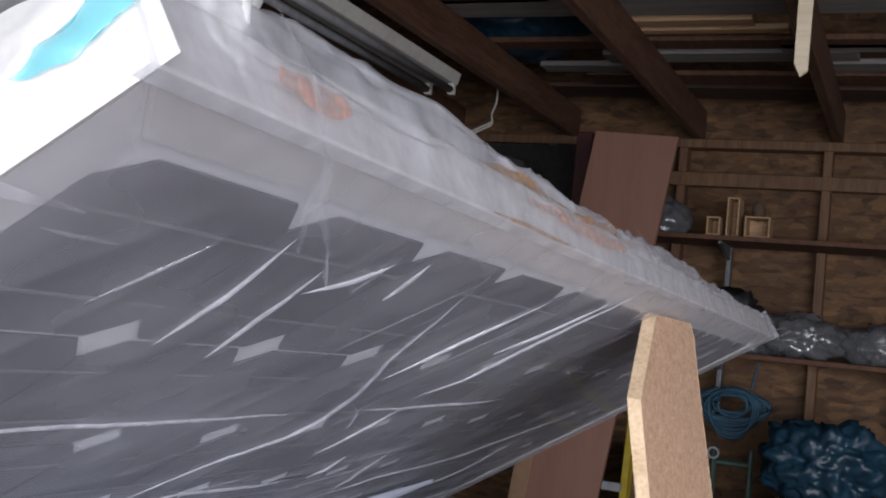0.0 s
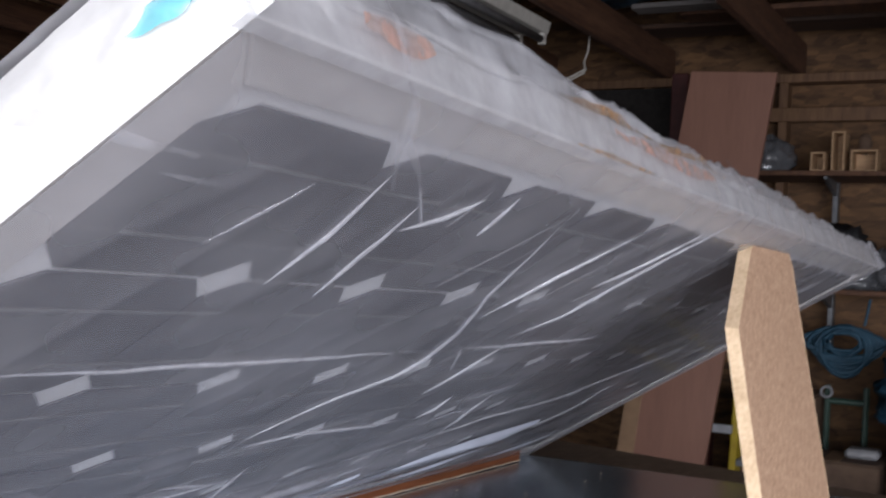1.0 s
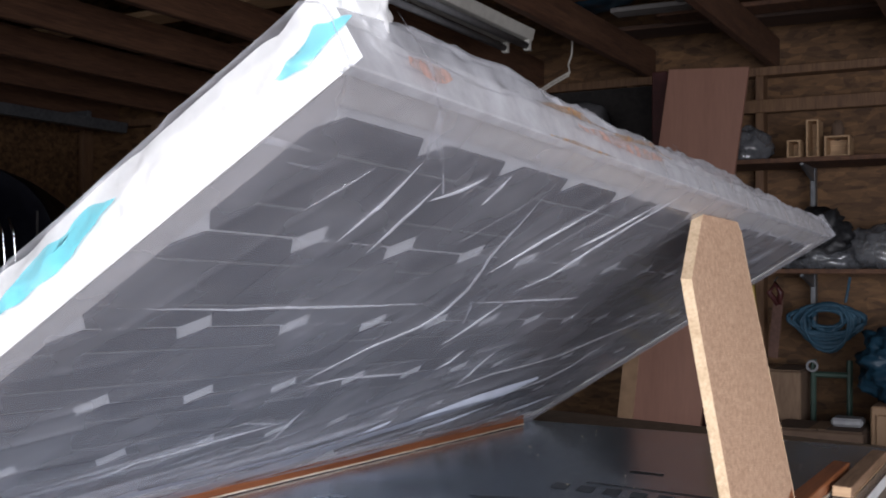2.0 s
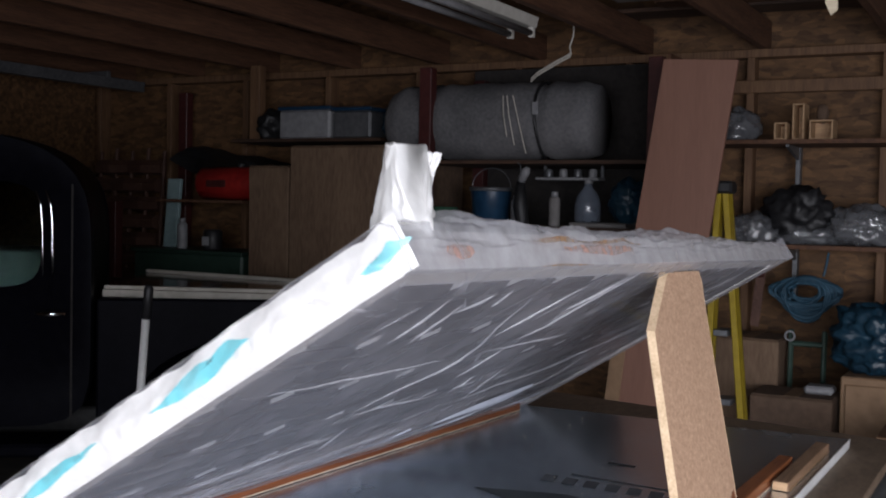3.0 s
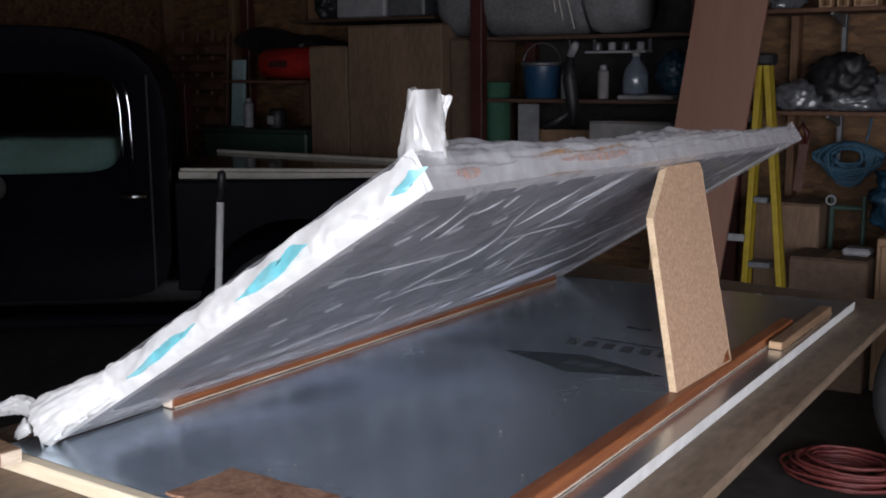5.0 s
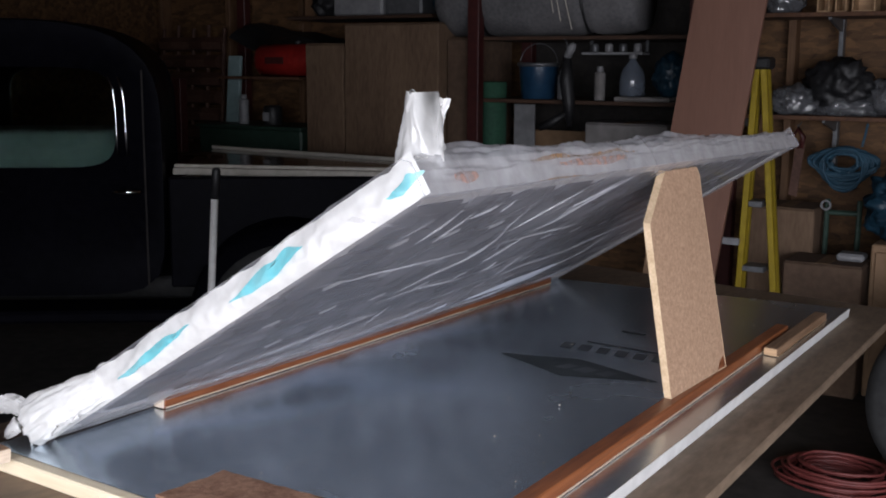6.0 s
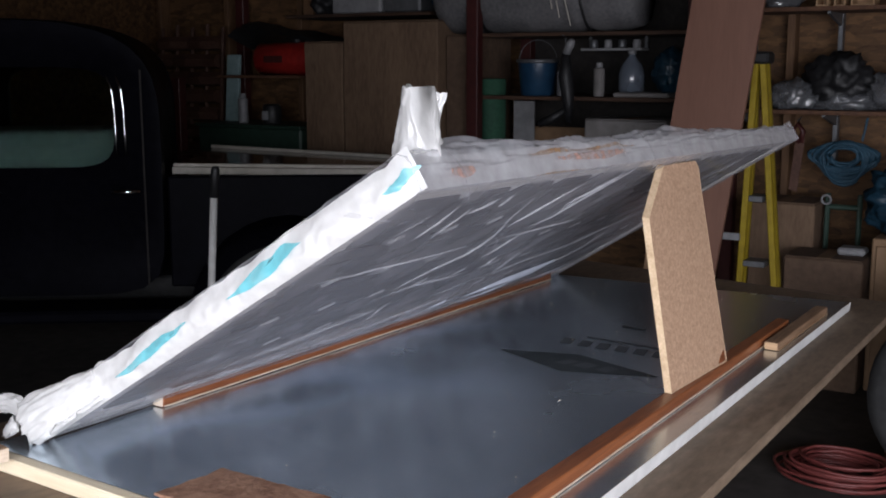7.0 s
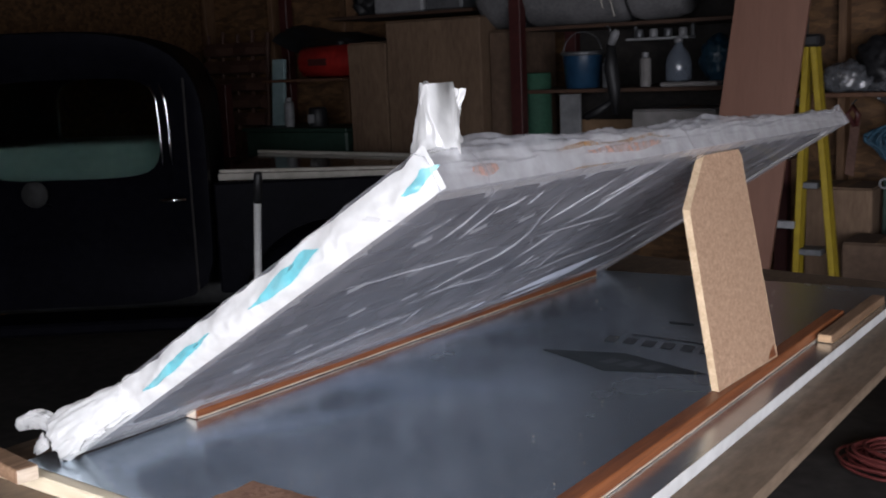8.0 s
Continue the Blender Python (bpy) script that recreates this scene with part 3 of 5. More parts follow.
FOLDS = [
    (((0.150, 0.048), (0.164, 0.097), (0.171, 0.145)), 0.0045), (((0.200, 0.064), (0.211, 0.108), (0.227, 0.156)), 0.0038),
    (((0.357, 0.039), (0.392, 0.095), (0.422, 0.145), (0.470, 0.200), (0.488, 0.240), (0.485, 0.272), (0.450, 0.304), (0.409, 0.362), (0.408, 0.405)), 0.0080),
    (((0.653, 0.004), (0.627, 0.064), (0.616, 0.112), (0.612, 0.169), (0.574, 0.212)), 0.0058),
    (((0.040, 0.236), (0.158, 0.237), (0.311, 0.231), (0.446, 0.227)), 0.0034), (((0.505, 0.228), (0.827, 0.208)), 0.0028),
    (((0.598, 0.220), (0.601, 0.281), (0.600, 0.316)), 0.0032), (((0.405, 0.392), (0.480, 0.376), (0.664, 0.377)), 0.0056),
    (((0.636, 0.094), (0.775, 0.124), (1.044, 0.161)), 0.0018), (((0.182, 0.053), (0.221, 0.077)), 0.0040), (((0.212, 0.087), (0.234, 0.070), (0.248, 0.050)), 0.0050),
    (((0.277, 0.043), (0.290, 0.080)), 0.0026), (((0.505, 0.046), (0.477, 0.112), (0.462, 0.175)), 0.0030), (((0.621, 0.030), (0.598, 0.083), (0.573, 0.124)), 0.0026),
    (((0.244, 0.044), (0.251, 0.080)), 0.0020), (((0.470, 0.205), (0.527, 0.229), (0.577, 0.271)), 0.0036), (((0.687, 0.380), (0.681, 0.330)), 0.0034),
    (((0.783, 0.331), (0.832, 0.438)), 0.0036), (((0.031, 0.076), (0.068, 0.075)), 0.0020), (((0.110, 0.062), (0.094, 0.115)), 0.0008),
    (((0.265, 0.552), (0.307, 0.516), (0.412, 0.494), (0.510, 0.476)), 0.0060), (((0.501, 0.482), (0.393, 0.454)), 0.0030), (((0.502, 0.448), (0.529, 0.524)), 0.0034),
    (((0.763, 0.473), (0.898, 0.411), (1.045, 0.376), (1.180, 0.295), (1.266, 0.233)), 0.0050), (((0.953, 0.514), (1.064, 0.466), (1.174, 0.398), (1.218, 0.335)), 0.0046),
]
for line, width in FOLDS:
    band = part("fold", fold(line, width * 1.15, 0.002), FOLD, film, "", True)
    # wider folds carry a narrow paler strip, a highlight put in as colour
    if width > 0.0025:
        part("glint_line", fold(line, width * 0.24, 0.0030), GLINT, band, "thin pale strip standing for the highlight along a crease", True)
# finer creases fan out from the upper edge and run slantwise along the foot
rng = random.Random(5)
for k in range(14):
    v0 = 0.34 + 1.0 * rng.random()
    u0 = 0.012 + 0.03 * rng.random()
    ln = 0.05 + 0.10 * rng.random()
    part("fold", fold(((v0, u0), (v0 - 0.33 * ln, u0 + ln)), 0.0014, 0.0015), FOLD, film, "", True)
for k in range(7):
    v0 = 0.30 + 1.1 * rng.random()
    u0 = 0.36 + 0.20 * rng.random() - 0.10 * (v0 - 0.3)
    ln = 0.10 + 0.22 * rng.random()
    part("fold", fold(((v0, u0), (v0 + ln, u0 - 0.32 * ln)), 0.0016, 0.002), FOLD, film, "", True)
for k in range(6):
    v0 = 0.16 + 0.18 * k
    part("fold", fold(((v0, 0.615 + 0.015 * rng.random()), (v0 + 0.2, 0.575 + 0.02 * rng.random()), (v0 + 0.42, 0.53)), 0.004, 0.004), FOLD, film, "", True)
for k in range(16):
    v0 = 0.08 + 0.95 * rng.random()
    u0 = 0.52 + 0.11 * rng.random()
    ln = 0.12 + 0.25 * rng.random()
    b = 0.02 * rng.random()
    part("fold", fold(((v0, u0), (v0 + ln * 0.5, u0 - 0.10 * ln - b), (v0 + ln, u0 - 0.26 * ln)), 0.003 + 0.006 * rng.random(), 0.004), FOLD, film, "", True)


def slack(line, w0, w1, seed):
    """A slack pleat of film hanging along the foot: a smooth band with a wandering outline along a line of (v, u)."""
    def f(a, b):
        x = a * (len(line) - 1)
        k = min(int(x), len(line) - 2)
        v, u = (line[k][c] + (line[k + 1][c] - line[k][c]) * (x - k) for c in (0, 1))
        w = (w0 + (w1 - w0) * a) * math.sin(math.pi * (0.02 + 0.96 * a)) ** 0.6 * (1 + 0.6 * wobble((a * 2, seed, 0), 2.2, seed))
        u = min(u + w * (b - 0.5), WIDE - 0.006)
        ridge = 0.013 * math.exp(-((u - (0.62 - 0.27 * (v - 0.40))) / 0.045) ** 2)
        off = 0.003 + (0.012 + ridge) * min(1.0, (WIDE - u) * 0.5 / 0.04)
        off += 0.30 * w * math.sin(math.pi * b) + 0.0012 * wobble((a * 2, b * 3, seed), 2.0, seed)
        return on_panel(v, u, min(off, 0.003 + 0.11 * (WIDE - u)))
    return sheet(f, 120, 20)


# the pleats' milky blue tint stands in for sky light reflected near the foot
part("pleat_sheen", slack([(0.26, 0.676), (0.42, 0.662), (0.50, 0.645), (0.57, 0.618), (0.666, 0.571), (0.758, 0.515), (0.900, 0.460), (1.040, 0.410)], 0.080, 0.030, 3), SLACK_SHEEN, film, "slack pleat of film, tinted bluish for reflected sky light", True)
part("pleat_sheen", slack([(0.52, 0.660), (0.66, 0.644), (0.80, 0.605), (0.95, 0.552), (1.05, 0.500)], 0.016, 0.010, 8), SLACK_SHEEN, film, "slack pleat of film, tinted bluish for reflected sky light", True)
part("pleat_sheen", slack([(0.14, 0.640), (0.27, 0.615), (0.42, 0.580), (0.577, 0.560), (0.727, 0.490)], 0.030, 0.014, 12), SLACK_SHEEN, film, "slack pleat of film, tinted bluish for reflected sky light", True)
part("pleat_sheen", slack([(0.62, 0.664), (0.85, 0.652), (1.10, 0.600), (1.32, 0.520)], 0.034, 0.012, 21), SLACK_SHEEN, film, "slack pleat of film, tinted bluish for reflected sky light", True)


def wrap_at(v, s):
    """The loose film over the sides and back; s runs from the upper lip over the back to the foot."""
    prof = [(0.004, 0.0035), (-0.003, 0.0035), (-0.005, -0.012), (-0.006, -0.024), (-0.005, -0.034), (0.004, -0.0415), (0.040, -0.0412), (0.12, -0.0412),
            (0.30, -0.0415), (0.50, -0.0415), (WIDE - 0.014, -0.042), (WIDE + 0.008, -0.040), (WIDE + 0.007, -0.020), (WIDE + 0.003, 0.003)]
    x = s * (len(prof) - 1)
    i = min(int(x), len(prof) - 2)
    f = x - i
    u, h = (prof[i][0] * (1 - f) + prof[i + 1][0] * f), (prof[i][1] * (1 - f) + prof[i + 1][1] * f)
    loose = min(1.0, max(0.0, (x - 1.4) / 1.8)) * min(1.0, max(0.12, (13 - x) / 3))
    q = (v * 0.26, u * 0.6 + h * 4.0 + v * 0.10, h * 3.0 - v * 0.08)
    ridge = 0.016 * (0.35 - abs(wobble(q, 13, 1))) + 0.013 * (0.3 - abs(wobble(q, 31, 3))) + 0.008 * wobble((v, u, h), 6, 9)
    ridge += 0.005 * (0.3 - abs(wobble((v * 0.7 + h * 3, u + v * 0.3, h * 4 - v * 0.5), 34, 5)))
    tall = 1.0 + 0.38 * math.exp(-((v - 0.12) / 0.09) ** 2) + 0.22 * math.exp(-((v - 0.76) / 0.10) ** 2) - 0.22 * min(1.0, max(0.0, (v - 1.0) / 0.5))
    loose *= min(1.0, 0.25 + max(0.0, v) / 0.15)
    return on_panel(v, u - loose * ridge * 0.5, h * (tall if x > 3.2 and x < 7 else 1.0) - abs(loose * ridge) * 0.6)


part("back_film", sheet(lambda a, b: wrap_at(-0.008 + (LONG + 0.016) * a, b), 380, 104), WRAP, film, "crumpled milky film gathered over the frame", True)


def end_at(v_edge, out, a, b):
    """The film across a short end: a runs down the slope, b from the glass side up over the back."""
    u = -0.010 + (WIDE + 0.014) * a
    h = 0.003 - 0.041 * b
    q = (u, h * 1.3, v_edge)
    ends = min(1.0, a / 0.05, (1 - a) / 0.04)
    puff = ends * math.sin(math.pi * min(1, b)) * (0.007 + 0.010 * (0.4 - abs(wobble(q, 17, 6))) + 0.006 * (0.3 - abs(wobble(q, 45, 7))) + 0.006 * wobble(q, 5, 2))
    top = (b ** 3) * (0.012 * (0.35 - abs(wobble(q, 9, 8))) + 0.008 * abs(wobble(q, 26, 4)))
    return on_panel(v_edge + out * (0.003 + puff), u, h - top)


part("end_film", sheet(lambda a, b: end_at(0.0, -1, a, b), 150, 16), TUFTFILM, film, "bright white crumpled film over the short end", True)
part("end_film", sheet(lambda a, b: end_at(LONG, 1, a, b), 110, 12), FILM, film, "crumpled film over the far short end", True)


def patch(a0, a1, b0, b1, skew):
    def f(a, b):
        x = a0 + (a1 - a0) * a + skew * (b - 0.5)
        y = b0 + (b1 - b0) * (0.5 + (b - 0.5) * (math.sin(math.pi * (0.06 + 0.9 * a)) ** 0.6) * (0.8 + 0.5 * wobble((a0 + a, b, 0), 3, 2)) + 0.16 * wobble((a0 + a, 0, 0), 2.5, 4))
        return end_at(0.0, -1, x, y) + V_WAY * -0.0022
    return sheet(f, 24, 8)


for a0, a1, b0, b1, skew in ((0.006, 0.055, 0.25, 0.72, -0.03), (0.275, 0.405, 0.20, 0.88, -0.06), (0.570, 0.725, 0.22, 0.70, -0.07)):
    part("printed_patch", patch(a0, a1, b0, b1, skew), TURQUOISE, film, "turquoise printing on the film", True)


def side_patch(v0, v1, s0, s1):
    def f(a, b):
        v = v0 + (v1 - v0) * a
        s = (s0 + (s1 - s0) * (0.5 + (b - 0.5) * (0.3 + 0.7 * abs(math.sin(math.pi * (0.05 + 0.9 * a)))) + 0.25 * wobble((v, 0, 0), 18, 2)))
        return wrap_at(v, s) + U_WAY * -0.0025 + H_WAY * 0.0008
    return sheet(f, 30, 8)


for v0, v1, s0, s1, mat, lab in (
        (0.062, 0.112, 0.12, 0.20, PINKMARK, "pinkish stain under the film"), (0.250, 0.330, 0.190, 0.222, RUSTMARK, "rusty orange stain along the gathered film"),
        (0.300, 0.460, 0.205, 0.228, RUSTMARK, "rusty orange stain along the gathered film"), (0.330, 0.560, 0.135, 0.200, PINKMARK, "pinkish stain along the gathered film"),
        (0.430, 0.600, 0.210, 0.232, RUSTMARK, "rusty orange stain along the gathered film"), (0.255, 0.400, 0.060, 0.085, RUSTMARK, "faint rusty run on the frame")):
    part("stain", side_patch(v0, v1, s0, s1), mat, film, lab, True)


def ribbon(points, w0, w1, side):
    """A loose tongue of film through places given as (v, u, h), broad at its start."""
    bm = bmesh.new()
    rows = []
    n = 10 * (len(points) - 1)
    for i in range(n + 1):
        x = i / 10
        j = min(int(x), len(points) - 2)
        c = Vector(points[j]).lerp(Vector(points[j + 1]), x - j)
        w = w0 + (w1 - w0) * i / n
        row = []
        for k in (-1, -0.35, 0.3, 1):
            lift = 0.10 * w * (1 - abs(k)) + 0.0015 * wobble((c.x * 9, c.y * 9, k), 6, 3)
            row.append(bm.verts.new(on_panel(c.x + side[0] * w * k, c.y + side[1] * w * k - lift * 0.6, c.z + lift)))
        rows.append(row)
    for q, o in zip(rows, rows[1:]):
        for k in range(3):
            bm.faces.new((q[k], q[k + 1], o[k + 1], o[k]))
    return bm


part("corner_fold", ribbon([(0.062, -0.016, -0.036), (0.080, -0.012, -0.012), (0.100, 0.004, 0.008), (0.130, 0.034, 0.009), (0.160, 0.056, 0.008)], 0.013, 0.0012, (0.9, 0.3)), FOLD, film, "gathered tongue of film hanging over the lip", True)
part("corner_fold", ribbon([(0.098, 0.004, 0.010), (0.120, 0.022, 0.013), (0.150, 0.036, 0.009), (0.182, 0.053, 0.008)], 0.005, 0.0010, (0.4, 0.9)), FOLD, film, "", True)
part("pinch_fold", ribbon([(0.640, -0.010, -0.046), (0.652, -0.013, -0.022), (0.662, -0.008, 0.004), (0.664, 0.012, 0.009)], 0.007, 0.004, (0.95, 0.1)), FOLD, film, "pinched crease over the frame", True)
part("end_fold", ribbon([(-0.012, 0.090, -0.020), (-0.006, 0.068, -0.002), (0.010, 0.060, 0.007), (0.036, 0.062, 0.006)], 0.006, 0.0008, (0.2, 0.9)), FOLD, film, "", True)


def tuft(base, tip, r0, r1, seed, bend=(0, 0, 0), flat=0.5, rough=0.16, shoulder=0.0):
    """A bunched, twisted tuft of film from base to tip."""
    p, q = Vector(base), Vector(tip)
    d = (q - p).normalized()
    s = d.cross(Vector((0.5, 1, 0.1))).normalized()
    w = d.cross(s)
    bm = bmesh.new()
    rings = []
    n, m = 44, 60
    for i in range(n + 1):
        t = i / n
        c = p + (q - p) * t + Vector(bend) * math.sin(math.pi * t)
        r = r0 + (r1 - r0) * t
        ring = []
        for k in range(m):
            a = 2 * math.pi * k / m
            o = Vector((math.cos(a), math.sin(a) * flat, 0))
            g = 1 + 0.30 * (0.35 - abs(wobble((o.x * 1.6, o.y * 1.6, t * 1.3), 2.2, seed))) + 0.12 * wobble((o.x * 3, o.y * 3, t * 2.5), 2.0, seed + 3)
            g += rough * (0.3 - abs(wobble((o.x * 2, o.y * 2, t * 1.6), 3.4, seed + 5))) + 0.3 * rough * (0.3 - abs(wobble((o.x * 2, o.y * 2, t * 2), 5, seed + 8)))
            low = shoulder * max(0.0, -o.x - 0.05) * t * (q - p).length
            ring.append(bm.verts.new(c + r * g * (o.x * s + o.y * w) + d * (0.007 * wobble((o.x, o.y, t), 3, seed) * t - low)))
        rings.append(ring)
    for a, b in zip(rings, rings[1:]):
        for k in range(m):
            bm.faces.new((a[k], a[(k + 1) % m], b[(k + 1) % m], b[k]))
    bm.faces.new(rings[0][::-1]), bm.faces.new(rings[-1])
    return bm


TUFT_BASE = on_panel(0.060, 0.034, -0.030)
part("corner_tuft", tuft(TUFT_BASE, TUFT_BASE + Vector((0.002, 0.002, 0.096)), 0.040, 0.026, 2, (0, 0.003, 0), 0.62, 0.08, 0.72), TUFTFILM, film, "bunched white tuft of film standing at the corner", True)
part("corner_flap", sheet(lambda a, b: TUFT_BASE + Vector((-0.004 + 0.013 * a + 0.014 * b, 0.014 + 0.008 * a + 0.006 * wobble((a, b, 2), 4), 0.042 + 0.050 * b + 0.004 * wobble((a, b, 0), 3))), 10, 14), TUFTFILM, film, "small stiff flap of film", True)
part("foot_tuft", tuft(on_panel(-0.002, 0.56, -0.022), on_panel(-0.030, 0.683, -0.024), 0.020, 0.032, 7, (0, 0, 0.002), 0.62, 0.14), TUFTFILM, film, "bunched film at the panel's foot", True)


def skirt(a, b):
    """A ragged skirt of film hanging from the end of the panel onto the foil."""
    u = 0.585 + 0.100 * a
    drop = b * (0.026 + 0.012 * wobble((a, 0, 0), 4, 3))
    out = 0.012 + 0.030 * b * (0.6 + 0.4 * a) + (0.010 * (0.3 - abs(wobble((a * 2, b, 1), 4, 5))) + 0.006 * wobble((a * 2, b, 2), 9, 4)) * (0.3 + b)
    return on_panel(-out, u, -0.008) + Vector((0, 0, -drop * 0.8 + 0.006))


part("foot_skirt", sheet(skirt, 40, 16), TUFTFILM, film, "ragged skirt of film", True)
part("foot_tail", tuft(on_panel(-0.025, 0.676, -0.030), on_panel(-0.022, 0.765, -0.078), 0.015, 0.009, 11, (0, 0, 0.012), 0.55, 0.5), TUFTFILM, film, "twisted tail of film", True)
part("foot_scrap", tuft(on_panel(-0.045, 0.690, -0.030), on_panel(-0.048, 0.715, -0.026), 0.010, 0.006, 15, (0, 0, 0.0), 0.4, 0.9), TUFTFILM, film, "loose scrap of film", True)

# ---- the old pickup ----
TRUCK = Matrix.Translation((-2.15, 2.12, 0)) @ Matrix.Rotation(radians(36), 4, "Z")
# in the truck's own plan x runs to its tail, y across it, z up
truck = thing("pickup_truck", "old black pickup truck with chrome trim and green seat", "truck", TRUCK.translation)


def in_truck(bm):
    bmesh.ops.transform(bm, matrix=TRUCK, verts=bm.verts)
    return bm


def cab_outline(a):
    """The cab's side outline at an angle round the window's middle."""
    cx, cz = -0.80, 1.05
    dx, dz = math.cos(a), math.sin(a)
    hx, hz = (0.80 if dx > 0 else 0.95), (0.51 if dz > 0 else 0.62)
    n = 3.6 if dz > 0 else 9.0
    r = (abs(dx / hx) ** n + abs(dz / hz) ** n) ** (-1 / n)
    return cx + r * dx, cz + r * dz


def window_outline(a):
    cx, cz = -0.563, 1.165
    dx, dz = math.cos(a), math.sin(a)
    r = (abs(dx / 0.378) ** 5 + abs(dz / (0.205)) ** 5) ** (-1 / 5)
    return cx + r * dx, cz + r * dz


def ring_panel(y0, y1, n=72, back=0.0):
    bm = bmesh.new()
    loops = []
    for f, y in ((cab_outline, y0), (window_outline, y0), (window_outline, y1), (cab_outline, y1)):
        loops.append([bm.verts.new((-0.8 + (f(2 * math.pi * k / n)[0] + 0.8) * (1 - back), y, f(2 * math.pi * k / n)[1])) for k in range(n)])
    for a, b in zip(loops, loops[1:]):
        for k in range(n):
            bm.faces.new((a[k], a[(k + 1) % n], b[(k + 1) % n], b[k]))
    return in_truck(bm)


part("cab_side", ring_panel(0.0, 0.05), TRUCKPAINT, truck, "", True)
part("cab_side", ring_panel(1.05, 1.10, back=0.14), TRUCKPAINT, truck, "", True)
bm = bmesh.new()
loops = []
N = 72
for y, k in ((0.0, 0.985), (0.02, 1.0), (0.08, 1.015), (0.3, 1.025), (0.55, 1.03), (0.8, 1.025), (1.02, 1.015), (1.08, 1.0), (1.10, 0.985)):
    loop = []
    for j in range(N):
        x, z = cab_outline(2 * math.pi * j / N)
        loop.append(bm.verts.new((-0.8 + (x + 0.8) * (1 - 0.14 * max(0.0, y - 0.05)), y, 1.05 + (z - 1.05) * (k if z > 1.05 else 1))))
    loops.append(loop)
for a, b in zip(loops, loops[1:]):
    for j in range(N):
        if cab_outline(2 * math.pi * j / N)[1] > 0.45:
            bm.faces.new((a[j], a[(j + 1) % N], b[(j + 1) % N], b[j]))
part("cab_shell", in_truck(bm), TRUCKPAINT, truck, "", True)
part("door_seam", in_truck(block((-0.075, -0.0025, 0.47), (-0.068, 0.001, 1.36))), LINING_SHADE, truck, "dark door gap")
part("window_glass", in_truck(block((-0.95, 0.022, 0.955), (-0.175, 0.027, 1.375))), GLASS, truck, "clear side window")
part("window_glass", in_truck(block((-0.93, 1.072, 0.955), (-0.27, 1.077, 1.375))), GLASS, truck, "clear far side window")
for x, r in ((-0.180, 0.005), (-0.143, 0.006)):
    part("window_trim", in_truck(tube([(x - 0.025, -0.006, 1.335), (x - 0.006, -0.008, 1.28), (x, -0.008, 1.2), (x + 0.002, -0.008, 1.1), (x + 0.004, -0.006, 1.01)], r, 8)), CHROME, truck, "bright chrome strip", True)
h = part("door_handle", in_truck(tube([(-0.195, -0.045, 0.868), (-0.14, -0.05, 0.868), (-0.085, -0.045, 0.868)], [0.009, 0.013, 0.008], 10)), CHROME, truck, "chrome lever handle", True)
part("escutcheon", in_truck(lathe([(0.022, 0.0), (0.022, 0.012), (0.012, 0.03), (0.009, 0.045)], (-0.137, 0.0, 0.868), 14, m=Matrix.Rotation(radians(90), 3, "X"))), CHROME, h, "", True)
seat = part("seat_back", in_truck(block((-1.20, 0.14, 0.55), (-0.22, 0.98, 1.085), 0.05, seg=3)), SEAT, truck, "pale green seat back", True)
part("dashboard", in_truck(block((-1.45, 0.1, 0.85), (-1.25, 1.02, 1.05), 0.03)), LINING_SHADE, truck)
part("rear_wall", in_truck(block((-0.20, 0.06, 0.45), (-0.17, 1.02, 1.0), 0.005)), LINING_SHADE, truck)
part("side_mirror", in_truck(lathe([(0.052, 0.0), (0.055, 0.012), (0.04, 0.03), (0.008, 0.04)], (-0.695, -0.06, 0.915), 20, m=Matrix.Rotation(radians(-90), 3, "X"))), RUBBER, truck, "round black mirror head", True)
part("mirror_arm", in_truck(tube([(-0.695, -0.05, 0.90), (-0.67, -0.02, 0.87), (-0.65, 0.004, 0.86)], 0.006, 6)), CHROME, truck)
part("running_board", in_truck(block((-1.7, -0.22, 0.36), (0.1, 0.02, 0.41), 0.012)), TRUCKPAINT, truck)
part("chassis", in_truck(block((-2.6, 0.25, 0.36), (1.1, 1.2, 0.46), 0.01)), RUBBER, truck)
part("bed_side", in_truck(block((0.02, 0.0, 0.46), (1.02, 0.035, 0.925), 0.008)), TRUCKPAINT, truck)
part("bed_side", in_truck(block((0.02, 0.96, 0.46), (1.02, 0.995, 0.925), 0.008)), TRUCKPAINT, truck)
part("bed_floor", in_truck(block((0.02, 0.035, 0.46), (1.02, 0.96, 0.50), 0.004)), TRUCKPAINT, truck)
part("tailgate", in_truck(block((0.985, 0.036, 0.50), (1.02, 0.959, 0.925), 0.006)), TRUCKPAINT, truck)
part("bonnet", in_truck(block((-2.7, 0.28, 0.46), (-1.72, 1.17, 1.05), 0.12, seg=3)), TRUCKPAINT, truck, "", True)


def fender(x0):
    bm = bmesh.new()
    rings = []
    for i in range(15):
        a = math.pi * (i / 14)
        row = []
        for y, k in ((0.0, 1.0), (-0.10, 0.99), (-0.19, 0.93), (-0.22, 0.80)):
            row.append(bm.verts.new((x0 - 0.42 * k * math.cos(a), y, 0.34 + 0.42 * k * math.sin(a))))
        rings.append(row)
    for a, b in zip(rings, rings[1:]):
        for k in range(3):
            bm.faces.new((a[k], a[k + 1], b[k + 1], b[k]))
    return in_truck(bm)


